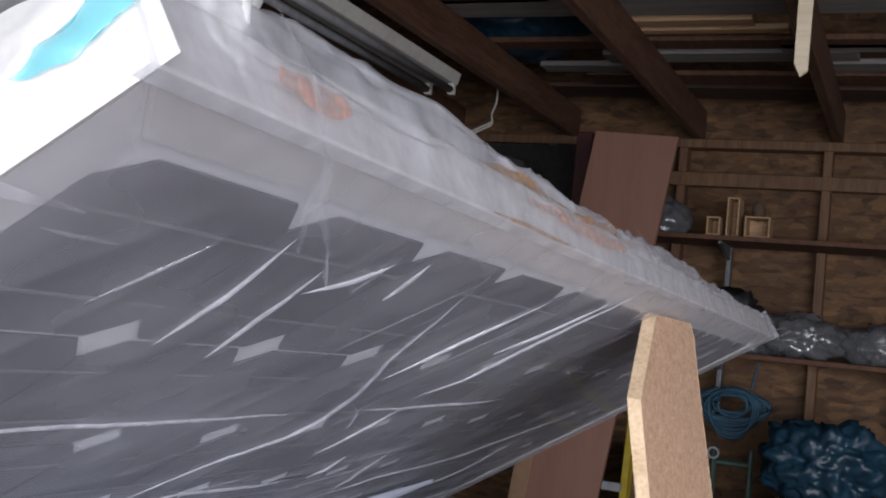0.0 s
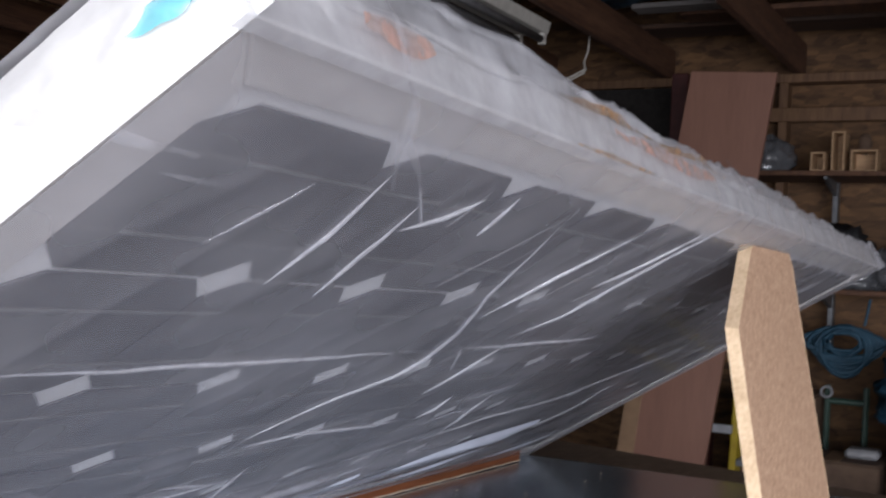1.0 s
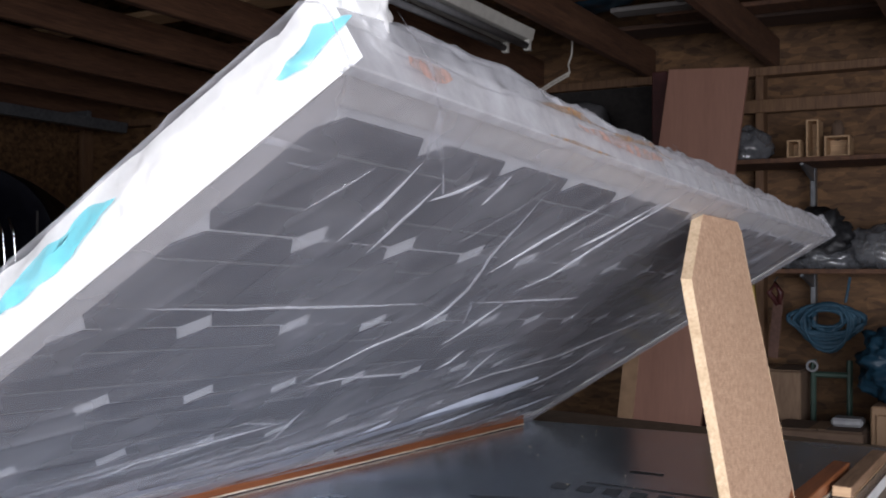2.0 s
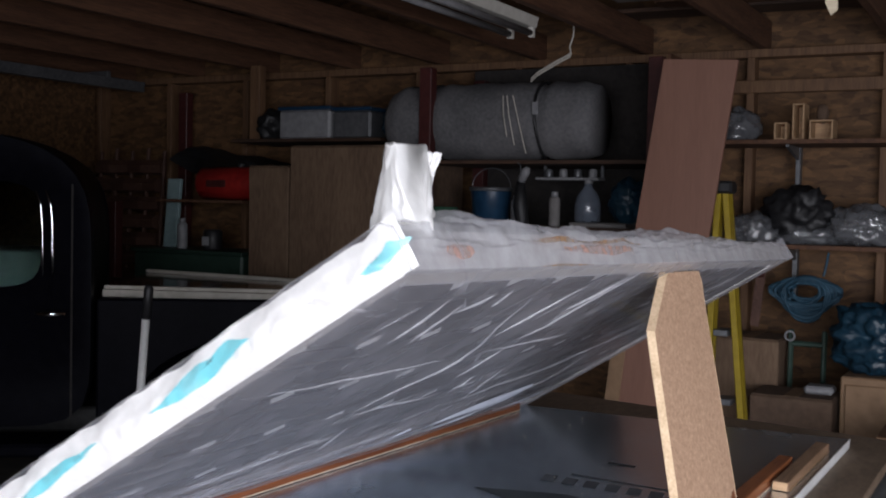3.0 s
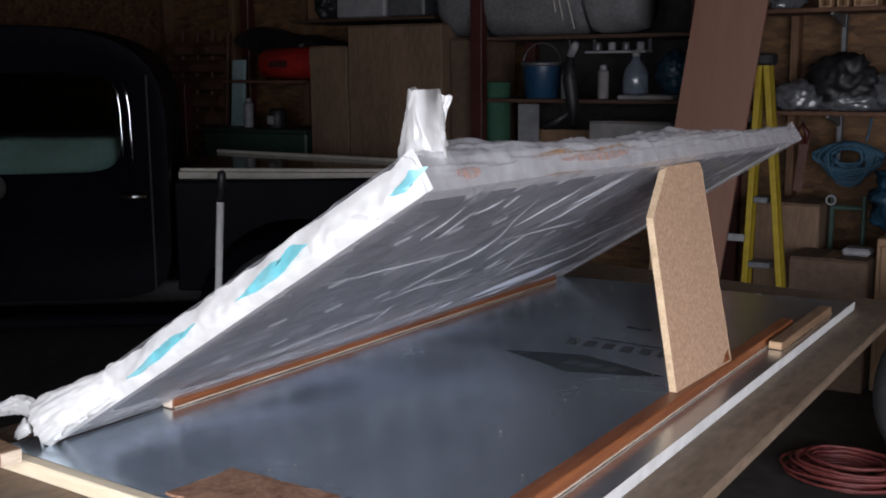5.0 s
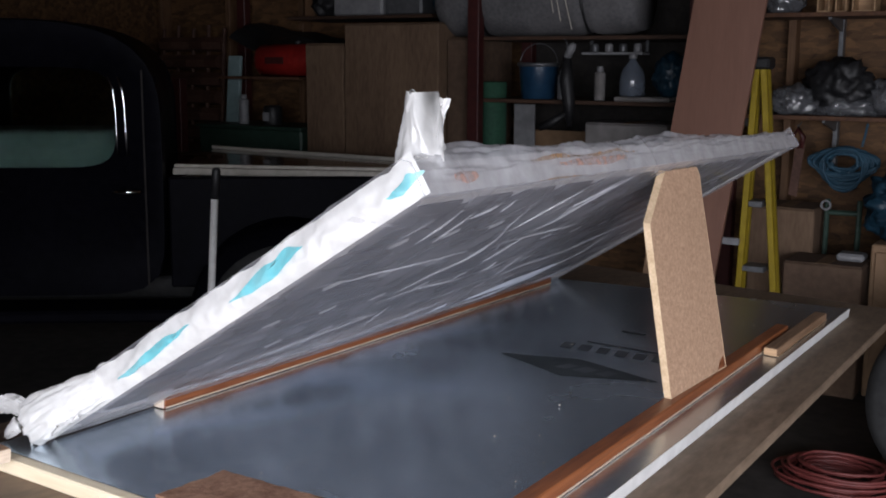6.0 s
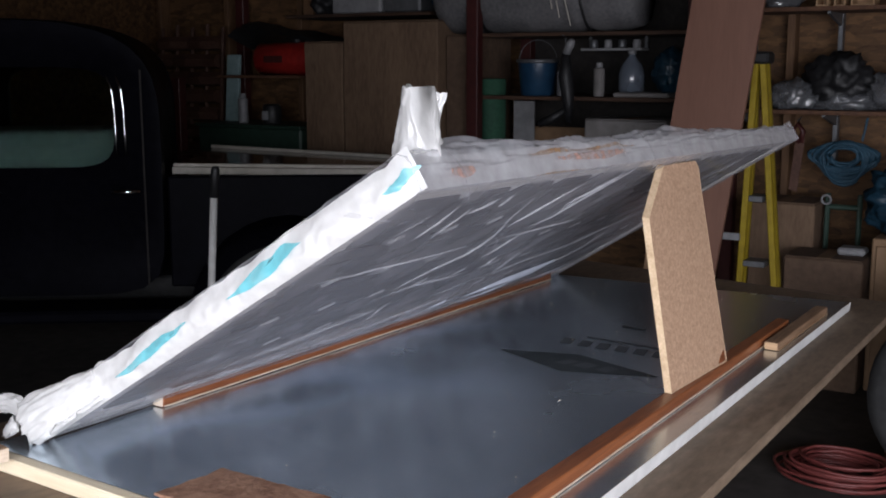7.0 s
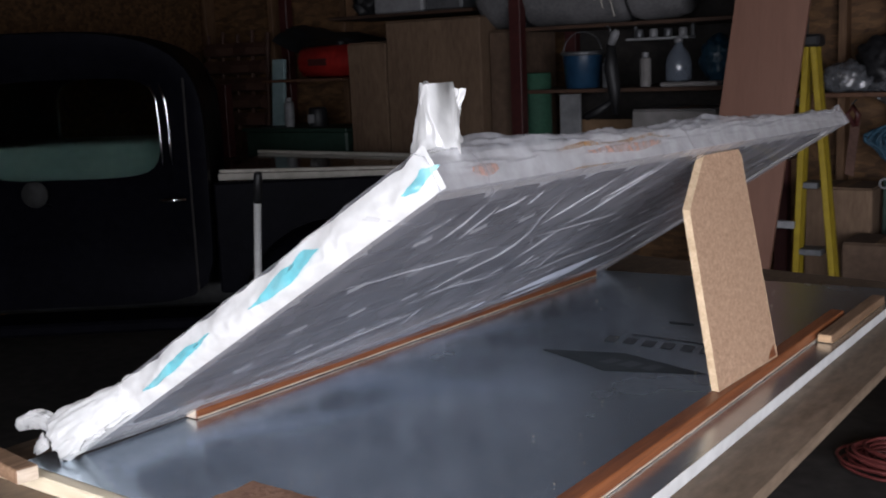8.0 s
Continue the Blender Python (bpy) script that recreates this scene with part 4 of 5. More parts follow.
for x in (0.52, -2.15):
    part("fender", fender(x), TRUCKPAINT, truck, "", True)
    for y in (-0.11, 1.02):
        wheel = part("wheel", in_truck(lathe([(0.20, -0.06), (0.33, -0.07), (0.355, -0.04), (0.355, 0.04), (0.33, 0.07), (0.20, 0.06)], (x, y, 0.356), 30, m=Matrix.Rotation(radians(90), 3, "X"))), RUBBER, truck, "black tyre", True)
        part("rim", in_truck(lathe([(0.02, -0.05), (0.19, -0.05), (0.20, 0.0), (0.19, 0.05), (0.02, 0.05)], (x, y, 0.356), 24, m=Matrix.Rotation(radians(90), 3, "X"))), TRUCKPAINT, wheel, "", True)

cover = thing("bed_cover", "dark varnished sheet edged with pale battens lying on the truck bed", "wood panel", (-1.9, 2.7, 0.927))
CORNERS = [Vector((-2.262, 2.296, 0.928)), Vector((-1.335, 2.717, 0.928)), Vector((-1.600, 3.130, 0.928)), Vector((-2.880, 3.214, 0.928))]


def edge_batten(p, q, inward, wide, tall):
    return prism([p, q, q + inward * wide, p + inward * wide], (0, 0, tall), bevel=0.002)


part("sheet", prism([c + Vector((0, 0, 0.001)) for c in CORNERS], (0, 0, 0.017)), VARNISH, cover)
part("batten", edge_batten(CORNERS[0] + Vector((0, 0, 0.0185)), CORNERS[1] + Vector((0, 0, 0.0185)), Vector((-0.41, 0.91, 0)), 0.030, 0.014), STRING, cover, "pale wooden batten")
part("batten", edge_batten(CORNERS[0] + Vector((0.006, -0.014, -0.012)), CORNERS[1] + Vector((0.006, -0.014, -0.012)), Vector((-0.41, 0.91, 0)), 0.013, 0.029), STRING, cover, "pale wooden edging")
part("batten", edge_batten(CORNERS[2] + Vector((0, 0, 0.0185)), CORNERS[3] + Vector((0, 0, 0.0185)), Vector((-0.06, -1.0, 0)), 0.028, 0.016), STRING, cover, "pale wooden batten")

# ---- a pole beside the bench ----
pole = thing("pole", "white metal pole with a black grip standing by the truck", "pole", (-1.42, 1.6, 0))
part("shaft", tube([(-1.455, 1.6, 0.0), (-1.377, 1.6, 0.94)], 0.0125, 14), TAPE, pole, "white painted shaft", True)
part("grip", tube([(-1.377, 1.6, 0.94), (-1.366, 1.6, 1.035), (-1.3655, 1.6, 1.045)], [0.0145, 0.0145, 0.009], 14), BLACK, pole, "black rubber grip", True)

# ---- shelves along the back wall ----
shelf = thing("wall_shelving", "rough wooden shelving with dark red posts along the back wall", "shelving", (-2.1, 4.1, 0))
for z, x0, x1 in ((0.842, -3.70, -0.40), (1.515, -1.64, -0.50), (1.642, -2.98, -1.99), (1.205, -1.66, -0.50)):
    part("shelf_board", block((x0, 3.72 if z < 1.0 else 3.795 if z < 1.6 else 3.95, z), (x1, 4.40, z + 0.018), 0.002), DECK, shelf)
for x in (-3.70, -1.640, -0.49):
    part("post", block((x, 3.73, 0), (x + 0.065, 3.79, 1.98 if x > -3 else 1.30), 0.004), MAROON, shelf, "dark red painted post")
    part("post", block((x, 4.32, 0), (x + 0.065, 4.38, 1.98), 0.004), MAROON, shelf, "dark red painted post")
part("post", block((-2.97, 4.10, 1.66), (-2.90, 4.16, 2.09), 0.003), STUD, shelf, "pale stud")
part("bracket_shelf", block((-3.45, 3.86, 1.300), (-2.83, 4.40, 1.316), 0.002), JOIST, shelf)
# added dark sheet: its colour stands in for the shade inside the shelving
part("shade_board", block((-1.67, 4.385, 0.862), (-0.43, 4.397, 2.04), 0.002), LINING_SHADE, shelf, "dark panel added for the shade behind the shelves")
part("side_board", block((-0.425, 3.80, 0.862), (-0.41, 4.38, 2.0), 0.002), JOIST, shelf)
part("low_board", block((-1.50, 4.20, 0.862), (-1.05, 4.212, 1.05), 0.002), TAN, shelf, "tan offcut standing at the back")


def carton(lo, hi, mat, label, flaps=True, turn=0.0):
    base = ((lo[0] + hi[0]) / 2, (lo[1] + hi[1]) / 2, lo[2])
    m = Matrix.Translation(base) @ Matrix.Rotation(radians(turn), 4, "Z") @ Matrix.Translation(-Vector(base))
    t = thing("cardboard_box", label, "box", base)
    bm = block(lo, hi, 0.006, m=m)
    bmesh.ops.subdivide_edges(bm, edges=list(bm.edges), cuts=3, use_grid_fill=True)
    for v in bm.verts:
        if v.co.z > lo[2] + 0.01:
            v.co.y += 0.006 * wobble(v.co, 4, 1)
            v.co.x += 0.004 * wobble(v.co, 5, 2)
    part("body", bm, mat, t)
    if flaps:
        xm = (lo[0] + hi[0]) / 2
        for x0, x1, k in ((lo[0] + 0.004, xm - 0.003, 1), (xm + 0.003, hi[0] - 0.004, -1)):
            part("flap", block((x0, lo[1] + 0.004, hi[2] + 0.002), (x1, hi[1] - 0.004, hi[2] + 0.006), 0.001, m=m), mat, t)
        part("tape", block((xm - 0.03, lo[1] + 0.004, hi[2] + 0.0065), (xm + 0.03, hi[1] - 0.004, hi[2] + 0.0075), m=m), TAN, t, "tan packing tape")
    return t


carton((-2.415, 3.74, 0.861), (-1.815, 4.28, 1.600), CARDBOARD, "large plain brown cardboard carton on the shelf")
carton((-2.690, 3.75, 0.861), (-2.430, 4.25, 1.497), CARDBOARD, "tall narrow brown cardboard carton on the shelf")
carton((-1.800, 3.80, 0.861), (-1.655, 4.25, 1.522), CARDDARK, "slim brown cardboard carton beside the post")
carton((-0.98, 3.72, 0.861), (-0.57, 4.05, 1.118), PALEBOX, "pale printed carton lying on the shelf")
carton((-0.88, 3.82, 1.2235), (-0.60, 4.10, 1.245), PALEBOX, "flat pale carton on the shelf", False)

crate = thing("storage_crate", "dark green plastic crate on the shelf", "crate", (-3.15, 3.95, 0.861))
part("body", block((-3.56, 3.80, 0.861), (-2.77, 4.20, 1.015), 0.01), GREENDARK, crate)
part("rim", block((-3.575, 3.785, 1.015), (-2.762, 4.215, 1.033), 0.005), GREENDARK, crate)
can = thing("red_fuel_can", "red painted metal can on a bracket shelf", "can", (-3.04, 4.05, 1.317))
part("body", lathe([(0.085, -0.21), (0.095, -0.20), (0.095, 0.20), (0.085, 0.21)], (-3.04, 4.05, 1.413), 24, m=Matrix.Rotation(radians(90), 3, "Y")), REDPAINT, can, "", True)
part("label", block((-3.16, 3.953, 1.39), (-3.02, 3.956, 1.43)), MAROON, can)
part("cap", lathe([(0.025, 0), (0.025, 0.02), (0.02, 0.025)], (-2.98, 4.05, 1.505), 14), BLACK, can)
solid("black_sheet", sheet(lambda a, b: (-3.50 + 0.95 * a, 4.02 + 0.28 * b + 0.03 * wobble((a, b, 0), 4), 1.60 - 0.16 * a + 0.05 * b - 0.10 * (1 - b) ** 3 * (0.5 + 0.5 * math.sin(a * 9)) + 0.03 * wobble((a, b, 1), 5)), 30, 14), BLACK, "crumpled black plastic sheet draped over the can", "plastic sheet", (-3.0, 4.2, 1.5), smooth=True)
solid("teal_board", block((-3.54, 4.02, 1.034), (-3.44, 4.045, 1.44), 0.004, m=Matrix.Translation((-3.49, 4.03, 1.034)) @ Matrix.Rotation(radians(-5), 4, "X") @ Matrix.Translation((3.49, -4.03, -1.034))), TEAL, "pale teal board standing in the crate", "board", (-3.49, 4.03, 1.034))


def spray_can(x, y, z, r, h, mat, label, cap):
    t = thing("spray_can", label, "spray can", (x, y, z))
    part("body", lathe([(r * 0.93, 0), (r, 0.006), (r, h * 0.78), (r * 0.8, h * 0.84)], (x, y, z), 16), mat, t, "", True)
    part("cap", lathe([(r * 0.62, 0), (r * 0.62, h * 0.12), (r * 0.5, h * 0.155)], (x, y, z + h * 0.842), 14), cap, t, "", True)
    return t


spray_can(-3.30, 3.92, 1.034, 0.030, 0.175, WHITEPLASTIC, "white spray can beside the teal board", WHITEPLASTIC)
spray_can(-1.185, 3.90, 1.2235, 0.026, 0.145, WHITEPLASTIC, "small pale spray can on the shelf", WHITEPLASTIC)
spray_can(-0.985, 3.90, 1.2235, 0.027, 0.165, PALEBOX, "cream spray can on the shelf", WHITEPLASTIC)
mug = thing("black_tin", "black tin with a pale label on the crate", "tin", (-3.06, 3.90, 1.034))
part("body", lathe([(0.05, 0), (0.055, 0.01), (0.055, 0.10), (0.045, 0.115)], (-3.06, 3.90, 1.034), 20), BLACK, mug, "", True)
part("label", block((-3.085, 3.838, 1.06), (-3.04, 3.8445, 1.11)), WHITEPLASTIC, mug, "pale label")

weave = thing("wicker_panel", "dark brown woven panel leaning on the wall", "panel", (-4.13, 4.32, 0.0))
for k in range(14):
    z = 0.02 + k * 0.115
    part("weft", tube([(-4.40 + 0.135 * j + 0.02 * (z - 0.8), 4.34 - 0.05 * (1.6 - z) + (0.012 if (j + k) % 2 else -0.012), z + 0.012 * wobble((j, k, 0), 1)) for j in range(5)], 0.048, 6), WEAVE, weave)
for j in range(5):
    part("warp", tube([(-4.40 + 0.135 * j, 4.26, 0.0), (-4.37 + 0.135 * j, 4.345, 1.62 + 0.02 * (j % 2))], 0.014, 6), WEAVE, weave)

solid("green_mat_roll", lathe([(0.068, 0), (0.075, 0.004), (0.075, 0.44), (0.068, 0.445), (0.03, 0.44)], (-1.60, 3.93, 0.861), 20), GREENMAT, "rolled green foam mat standing on the shelf", "mat roll", (-1.60, 3.93, 0.861), smooth=True)
solid("white_board", block((-1.54, 4.06, 0.861), (-1.42, 4.075, 1.19), 0.002), WHITEPLASTIC, "white panel leaning at the back of the shelf", "panel", (-1.48, 4.07, 0.861))
bucket = thing("blue_bucket", "dark blue plastic bucket with a wire bail on the shelf", "bucket", (-1.32, 3.90, 1.2235))
part("body", lathe([(0.078, 0), (0.084, 0.004), (0.100, 0.165), (0.100, 0.17), (0.094, 0.17), (0.080, 0.01), (0.001, 0.01)], (-1.32, 3.90, 1.2235), 28), BLUEPAINT, bucket, "", True)
part("rim", lathe([(0.100, 0), (0.108, 0.004), (0.108, 0.018), (0.100, 0.02)], (-1.32, 3.90, 1.385), 28), STEEL, bucket, "", True)
part("bail", tube([(-1.32 + 0.105 * math.cos(a), 3.90, 1.40 + 0.10 * math.sin(a)) for a in [math.pi * k / 12 for k in range(13)]], 0.0025, 6), STEEL, bucket)
jug = thing("plastic_jug", "clear plastic water jug on a flat carton", "jug", (-0.825, 3.92, 1.246))
part("body", lathe([(0.05, 0), (0.062, 0.008), (0.062, 0.085), (0.05, 0.125), (0.02, 0.165), (0.016, 0.18)], (-0.825, 3.92, 1.246), 18), JUG, jug, "", True)
part("cap", lathe([(0.02, 0), (0.02, 0.02), (0.015, 0.022)], (-0.825, 3.92, 1.4265), 14), WHITEPLASTIC, jug, "", True)
torch = thing("black_torch", "black pistol-shaped tool with a white nozzle hanging from the shelf", "tool", (-1.10, 3.80, 1.3))
part("body", tube([(-1.10, 3.76, 1.44), (-1.10, 3.76, 1.32), (-1.085, 3.76, 1.22), (-1.08, 3.76, 1.10)], [0.018, 0.035, 0.030, 0.012], 12), BLACK, torch, "", True)
part("nozzle", tube([(-1.10, 3.76, 1.43), (-1.075, 3.755, 1.475), (-1.06, 3.75, 1.495)], [0.020, 0.022, 0.012], 10), WHITEPLASTIC, torch, "", True)
part("handle", tube([(-1.10, 3.76, 1.16), (-1.17, 3.75, 1.115), (-1.23, 3.74, 1.09)], [0.016, 0.022, 0.018], 10), BLACK, torch, "", True)
part("hook", tube([(-1.10, 3.76, 1.44), (-1.10, 3.755, 1.505), (-1.10, 3.72, 1.517)], 0.003, 6), STEEL, torch)
rack = thing("small_rack", "small pale shelf with little jars", "rack", (-0.95, 4.0, 1.44))
part("ledge", block((-1.11, 3.95, 1.445), (-0.79, 4.05, 1.457), 0.002), WHITEPLASTIC, rack)
part("hanger", block((-1.105, 4.04, 1.457), (-1.09, 4.05, 1.515), 0.001), STEEL, rack)
part("hanger", block((-0.81, 4.04, 1.457), (-0.795, 4.05, 1.515), 0.001), STEEL, rack)
for k in range(4):
    part("jar", lathe([(0.018, 0), (0.02, 0.004), (0.02, 0.034), (0.014, 0.042)], (-1.06 + 0.075 * k, 4.0, 1.4575), 12), WHITEPLASTIC if k % 2 else STEEL, rack, "", True)
solid("blue_bag", crumpled((-0.64, 3.95, 1.34), (0.085, 0.10, 0.115), 3, 0.3, flat=1.2455), BLUEBAG, "crumpled blue plastic bag on the shelf", "bag", (-0.64, 3.95, 1.2455), smooth=True)

# ---- the strapped grey roll ----
roll = thing("rolled_bag", "grey canvas roll strapped with black webbing on the top shelf", "rolled bag", (-1.34, 3.92, 1.534))
def roll_ring(t):
    r = 0.178 + 0.012 * wobble((t * 3, 0, 0), 2, 4) - 0.05 * max(0, abs(t - 0.5) - 0.44) / 0.06 * 0.5
    for s in (0.24, 0.76):
        r -= 0.014 * math.exp(-((t - s) / 0.025) ** 2)
    return r
bm = bmesh.new()
rings = []
for i in range(61):
    t = i / 60
    ring = []
    for k in range(36):
        a = 2 * math.pi * k / 36
        r = roll_ring(t) * (1 + 0.05 * wobble((t * 4, math.cos(a), math.sin(a)), 2.2, 8) + 0.03 * (0.3 - abs(wobble((t * 7, math.cos(a), math.sin(a)), 3, 2))))
        ring.append(bm.verts.new((-1.865 + 1.09 * t, 3.93 + r * math.cos(a), max(1.535, 1.722 + r * 1.06 * math.sin(a)))))
    rings.append(ring)
for a, b in zip(rings, rings[1:]):
    for k in range(36):
        bm.faces.new((a[k], a[(k + 1) % 36], b[(k + 1) % 36], b[k]))
bm.faces.new(rings[0][::-1]), bm.faces.new(rings[-1])
part("canvas", bm, GREYBAG, roll, "", True)
for t in (0.24, 0.76):
    x = -1.865 + 1.09 * t
    part("strap", tube([(x + 0.01 * math.sin(a * 2), 3.93 + 0.175 * math.cos(a), max(1.537, 1.722 + 0.186 * math.sin(a))) for a in [2 * math.pi * k / 30 for k in range(30)]], 0.007, 6, closed=True), BLACK, roll, "black webbing strap")
part("tag", block((-1.045, 3.742, 1.74), (-1.015, 3.747, 1.80), 0.002), WHITEPLASTIC, roll, "white tag")
for k, (dx, z1) in enumerate(((0.0, 1.60), (0.03, 1.56), (-0.02, 1.64))):
    part("string", tube([(-1.17 + dx, 3.735, 1.83), (-1.16 + dx * 1.4, 3.738, 1.74), (-1.13 + dx * 2, 3.742, z1)], 0.003, 5), STRING, roll, "loose pale string")
cord = thing("rope_loop", "pale cord hung from a joist down to the grey roll", "cord", (-0.9, 3.72, 2.0))
part("drop", tube([(-0.836, 3.72, 2.20), (-0.840, 3.72, 2.085), (-0.856, 3.72, 2.04), (-0.848, 3.72, 2.004), (-0.862, 3.72, 1.996)], 0.004, 6), STRING, cord)
for dz in (0.0, 0.012):
    part("strand", tube([(-0.852, 3.72, 2.008 - dz), (-0.93, 3.72, 1.972 - dz), (-1.02, 3.735, 1.930 - dz), (-1.06, 3.76, 1.908 - dz)], 0.0045, 6), STRING, cord)

for x0, x1, z1, mat, lab in ((-2.70, -2.36, 1.84, WHITEPLASTIC, "pale lidded storage box on the top shelf"), (-2.34, -2.10, 1.83, STEEL, "grey lidded storage box on the top shelf")):
    t = thing("storage_box", lab, "storage box", ((x0 + x1) / 2, 4.15, 1.661))
    part("body", block((x0, 4.02, 1.661), (x1, 4.34, z1 - 0.02), 0.012), mat, t)
    part("lid", block((x0 - 0.008, 4.012, z1 - 0.02), (x1 + 0.008, 4.348, z1), 0.006), BLUEPAINT, t, "blue lid")
solid("dark_cloth", crumpled((-2.82, 4.15, 1.74), (0.10, 0.12, 0.10), 6, 0.3, flat=1.661), BLACK, "dark bundle of cloth on the top shelf", "bundle", (-2.82, 4.15, 1.661), smooth=True)
solid("dark_cloth", crumpled((-2.05, 4.2, 1.75), (0.06, 0.1, 0.11), 9, 0.3, flat=1.661), BLUEBAG, "dark blue bundle on the top shelf", "bundle", (-2.05, 4.2, 1.661), smooth=True)

# ---- plank and ladder ----
def lean_plate(points, way):
    return prism(points, way, bevel=0.0015)
plank = solid("brown_plank", lean_plate([(-0.301, 3.36, 1.91), (-0.005, 3.36, 1.895), (-0.230, 3.22, 0.005), (-0.530, 3.22, 0.005)], (0.0, -0.019, 0.001)), WALNUT, "wide dark brown plank standing on end", "plank", (-0.4, 3.22, 0))
batten = solid("pine_batten", lean_plate([(-0.445, 3.285, 0.90), (-0.385, 3.285, 0.90), (-0.455, 3.205, 0.005), (-0.515, 3.205, 0.005)], (0, -0.019, 0.001)), TAN, "short pine batten leaning on the plank", "batten", (-0.45, 3.2, 0))
ladder = thing("step_ladder", "yellow fibreglass stepladder standing folded by the plank", "ladder", (-0.03, 3.4, 0))
def bar(p, q, w=0.013, d=0.016):
    p, q = Vector(p), Vector(q)
    x = Vector((1, 0, 0))
    y = (q - p).normalized().cross(x).normalized()
    return prism([p - x * w - y * d, p + x * w - y * d, p + x * w + y * d, p - x * w + y * d], q - p, bevel=0.003)
for y0, y1 in ((3.36, 3.40), (3.40, 3.44)):
    part("rail", bar((-0.112, y0, 0.0), (-0.080, y1, 1.39)), YELLOW, ladder)
    part("rail", bar((0.094, y0, 0.0), (-0.052, y1, 1.39)), YELLOW, ladder)
part("top_cap", block((-0.098, 3.37, 1.38), (-0.024, 3.47, 1.43), 0.01), BLACK, ladder, "dark plastic top cap")
for k in range(4):
    z = 0.28 + 0.27 * k
    f = z / 1.39
    part("tread", block((-0.107 + 0.05 * f, 3.34 + 0.04 * f, z), (0.045 - 0.11 * f, 3.44 + 0.04 * f, z + 0.025), 0.003), STEEL, ladder, "grey metal tread")
part("spreader", block((-0.22, 3.33, 0.66), (-0.10, 3.35, 0.69), 0.003), WHITEPLASTIC, ladder, "pale spreader bar")

# ---- shelves on the wall beyond the ladder ----
rs = thing("bracket_shelving", "two rough wooden shelves on grey steel brackets", "shelving", (0.4, 4.25, 1.1))
for z in (1.150, 1.617):
    part("shelf_board", block((-0.42, 4.08, z), (1.9, 4.40, z + 0.020), 0.002), JOIST, rs)
for x in (-0.38, 0.03, 0.75):
    part("bracket", block((x, 4.36, 0.90), (x + 0.022, 4.409, 1.616), 0.002), STEEL, rs, "grey slotted steel upright")
    for z in (1.150, 1.617):
        part("arm", prism([(x + 0.004, 4.36, z - 0.002), (x + 0.004, 4.10, z - 0.002), (x + 0.004, 4.10, z - 0.012), (x + 0.004, 4.36, z - 0.06)], (0.014, 0, 0)), STEEL, rs)
cub = [(-0.02, 4.10, 0.055, 0.075), (0.055, 4.12, 0.05, 0.16), (0.13, 4.11, 0.10, 0.085)]
for x, y, w, hgt in cub:
    t = thing("small_wooden_box", "small open pine box on the upper shelf", "box", (x + w / 2, y, 1.638))
    part("bottom", block((x, y, 1.638), (x + w, y + 0.12, 1.644)), PINE, t)
    part("side", block((x, y, 1.644), (x + 0.007, y + 0.12, 1.638 + hgt), 0.001), PINE, t)
    part("side", block((x + w - 0.007, y, 1.644), (x + w, y + 0.12, 1.638 + hgt), 0.001), PINE, t)
    part("back", block((x + 0.007, y + 0.113, 1.644), (x + w - 0.007, y + 0.12, 1.638 + hgt), 0.001), PINE, t)
    part("top", block((x + 0.007, y, 1.631 + hgt), (x + w - 0.007, y + 0.112, 1.638 + hgt), 0.001), PINE, t)
solid("dark_gourd", crumpled((0.17, 4.20, 1.755), (0.03, 0.03, 0.05), 4, 0.12, flat=1.7), CARDDARK, "brown round knob of wood on a box", "wood piece", (0.17, 4.2, 1.7), smooth=True)
solid("plastic_bag", crumpled((-0.20, 4.22, 1.702), (0.10, 0.10, 0.095), 12, 0.3, flat=1.638), POLYBAG, "cloudy plastic bag on the upper shelf", "bag", (-0.2, 4.22, 1.638), smooth=True)
for i, (x, z, sx, sz, mat, lab) in enumerate((
        (-0.13, 1.225, 0.12, 0.085, POLYBAG, "crumpled grey plastic bag on the lower shelf"), (0.07, 1.31, 0.15, 0.13, BLACK, "bulging black plastic bag on the lower shelf"),
        (0.10, 1.20, 0.17, 0.06, POLYBAG, "flattened clear plastic bag on the lower shelf"), (0.36, 1.25, 0.18, 0.11, POLYBAG, "clear plastic bag of parts on the lower shelf"),
        (0.68, 1.24, 0.17, 0.10, POLYBAG, "grey plastic bag on the lower shelf"))):
    solid("plastic_bag", crumpled((x, 4.22 + 0.012 * i, z), (sx, 0.11, sz), 20 + i * 3, 0.34, 5, flat=1.171), mat, lab, "bag", (x, 4.22, 1.171), smooth=True)

rope = thing("rope_coil", "coil of blue rope hanging below the shelf", "rope", (0.12, 4.2, 0.95))
for k in range(26):
    cx, cz = 0.13 + 0.03 * wobble((k, 0, 0), 1.3), 0.95 + 0.012 * wobble((0, k, 0), 1.7)
    rx, rz = 0.06 + 0.10 * ((k * 0.618) % 1), 0.035 + 0.075 * ((k * 0.382 + 0.2) % 1)
    part("turn", tube([(cx + rx * math.cos(a) + 0.012 * wobble((k, a, 0), 2), 4.16 + 0.010 * (k % 5) + 0.012 * wobble((a, k, 4), 1.5), cz + 0.3 * (0.1 - rz) + rz * math.sin(a) * (0.75 if math.sin(a) > 0 else 1.15)) for a in [2 * math.pi * j / 26 for j in range(26)]], 0.0065, 6, closed=True), BLUEROPE, rope, "", True)
part("hanger", tube([(0.20, 4.19, 1.03), (0.21, 4.20, 1.09), (0.215, 4.21, 1.135)], 0.006, 6), BLUEROPE, rope)
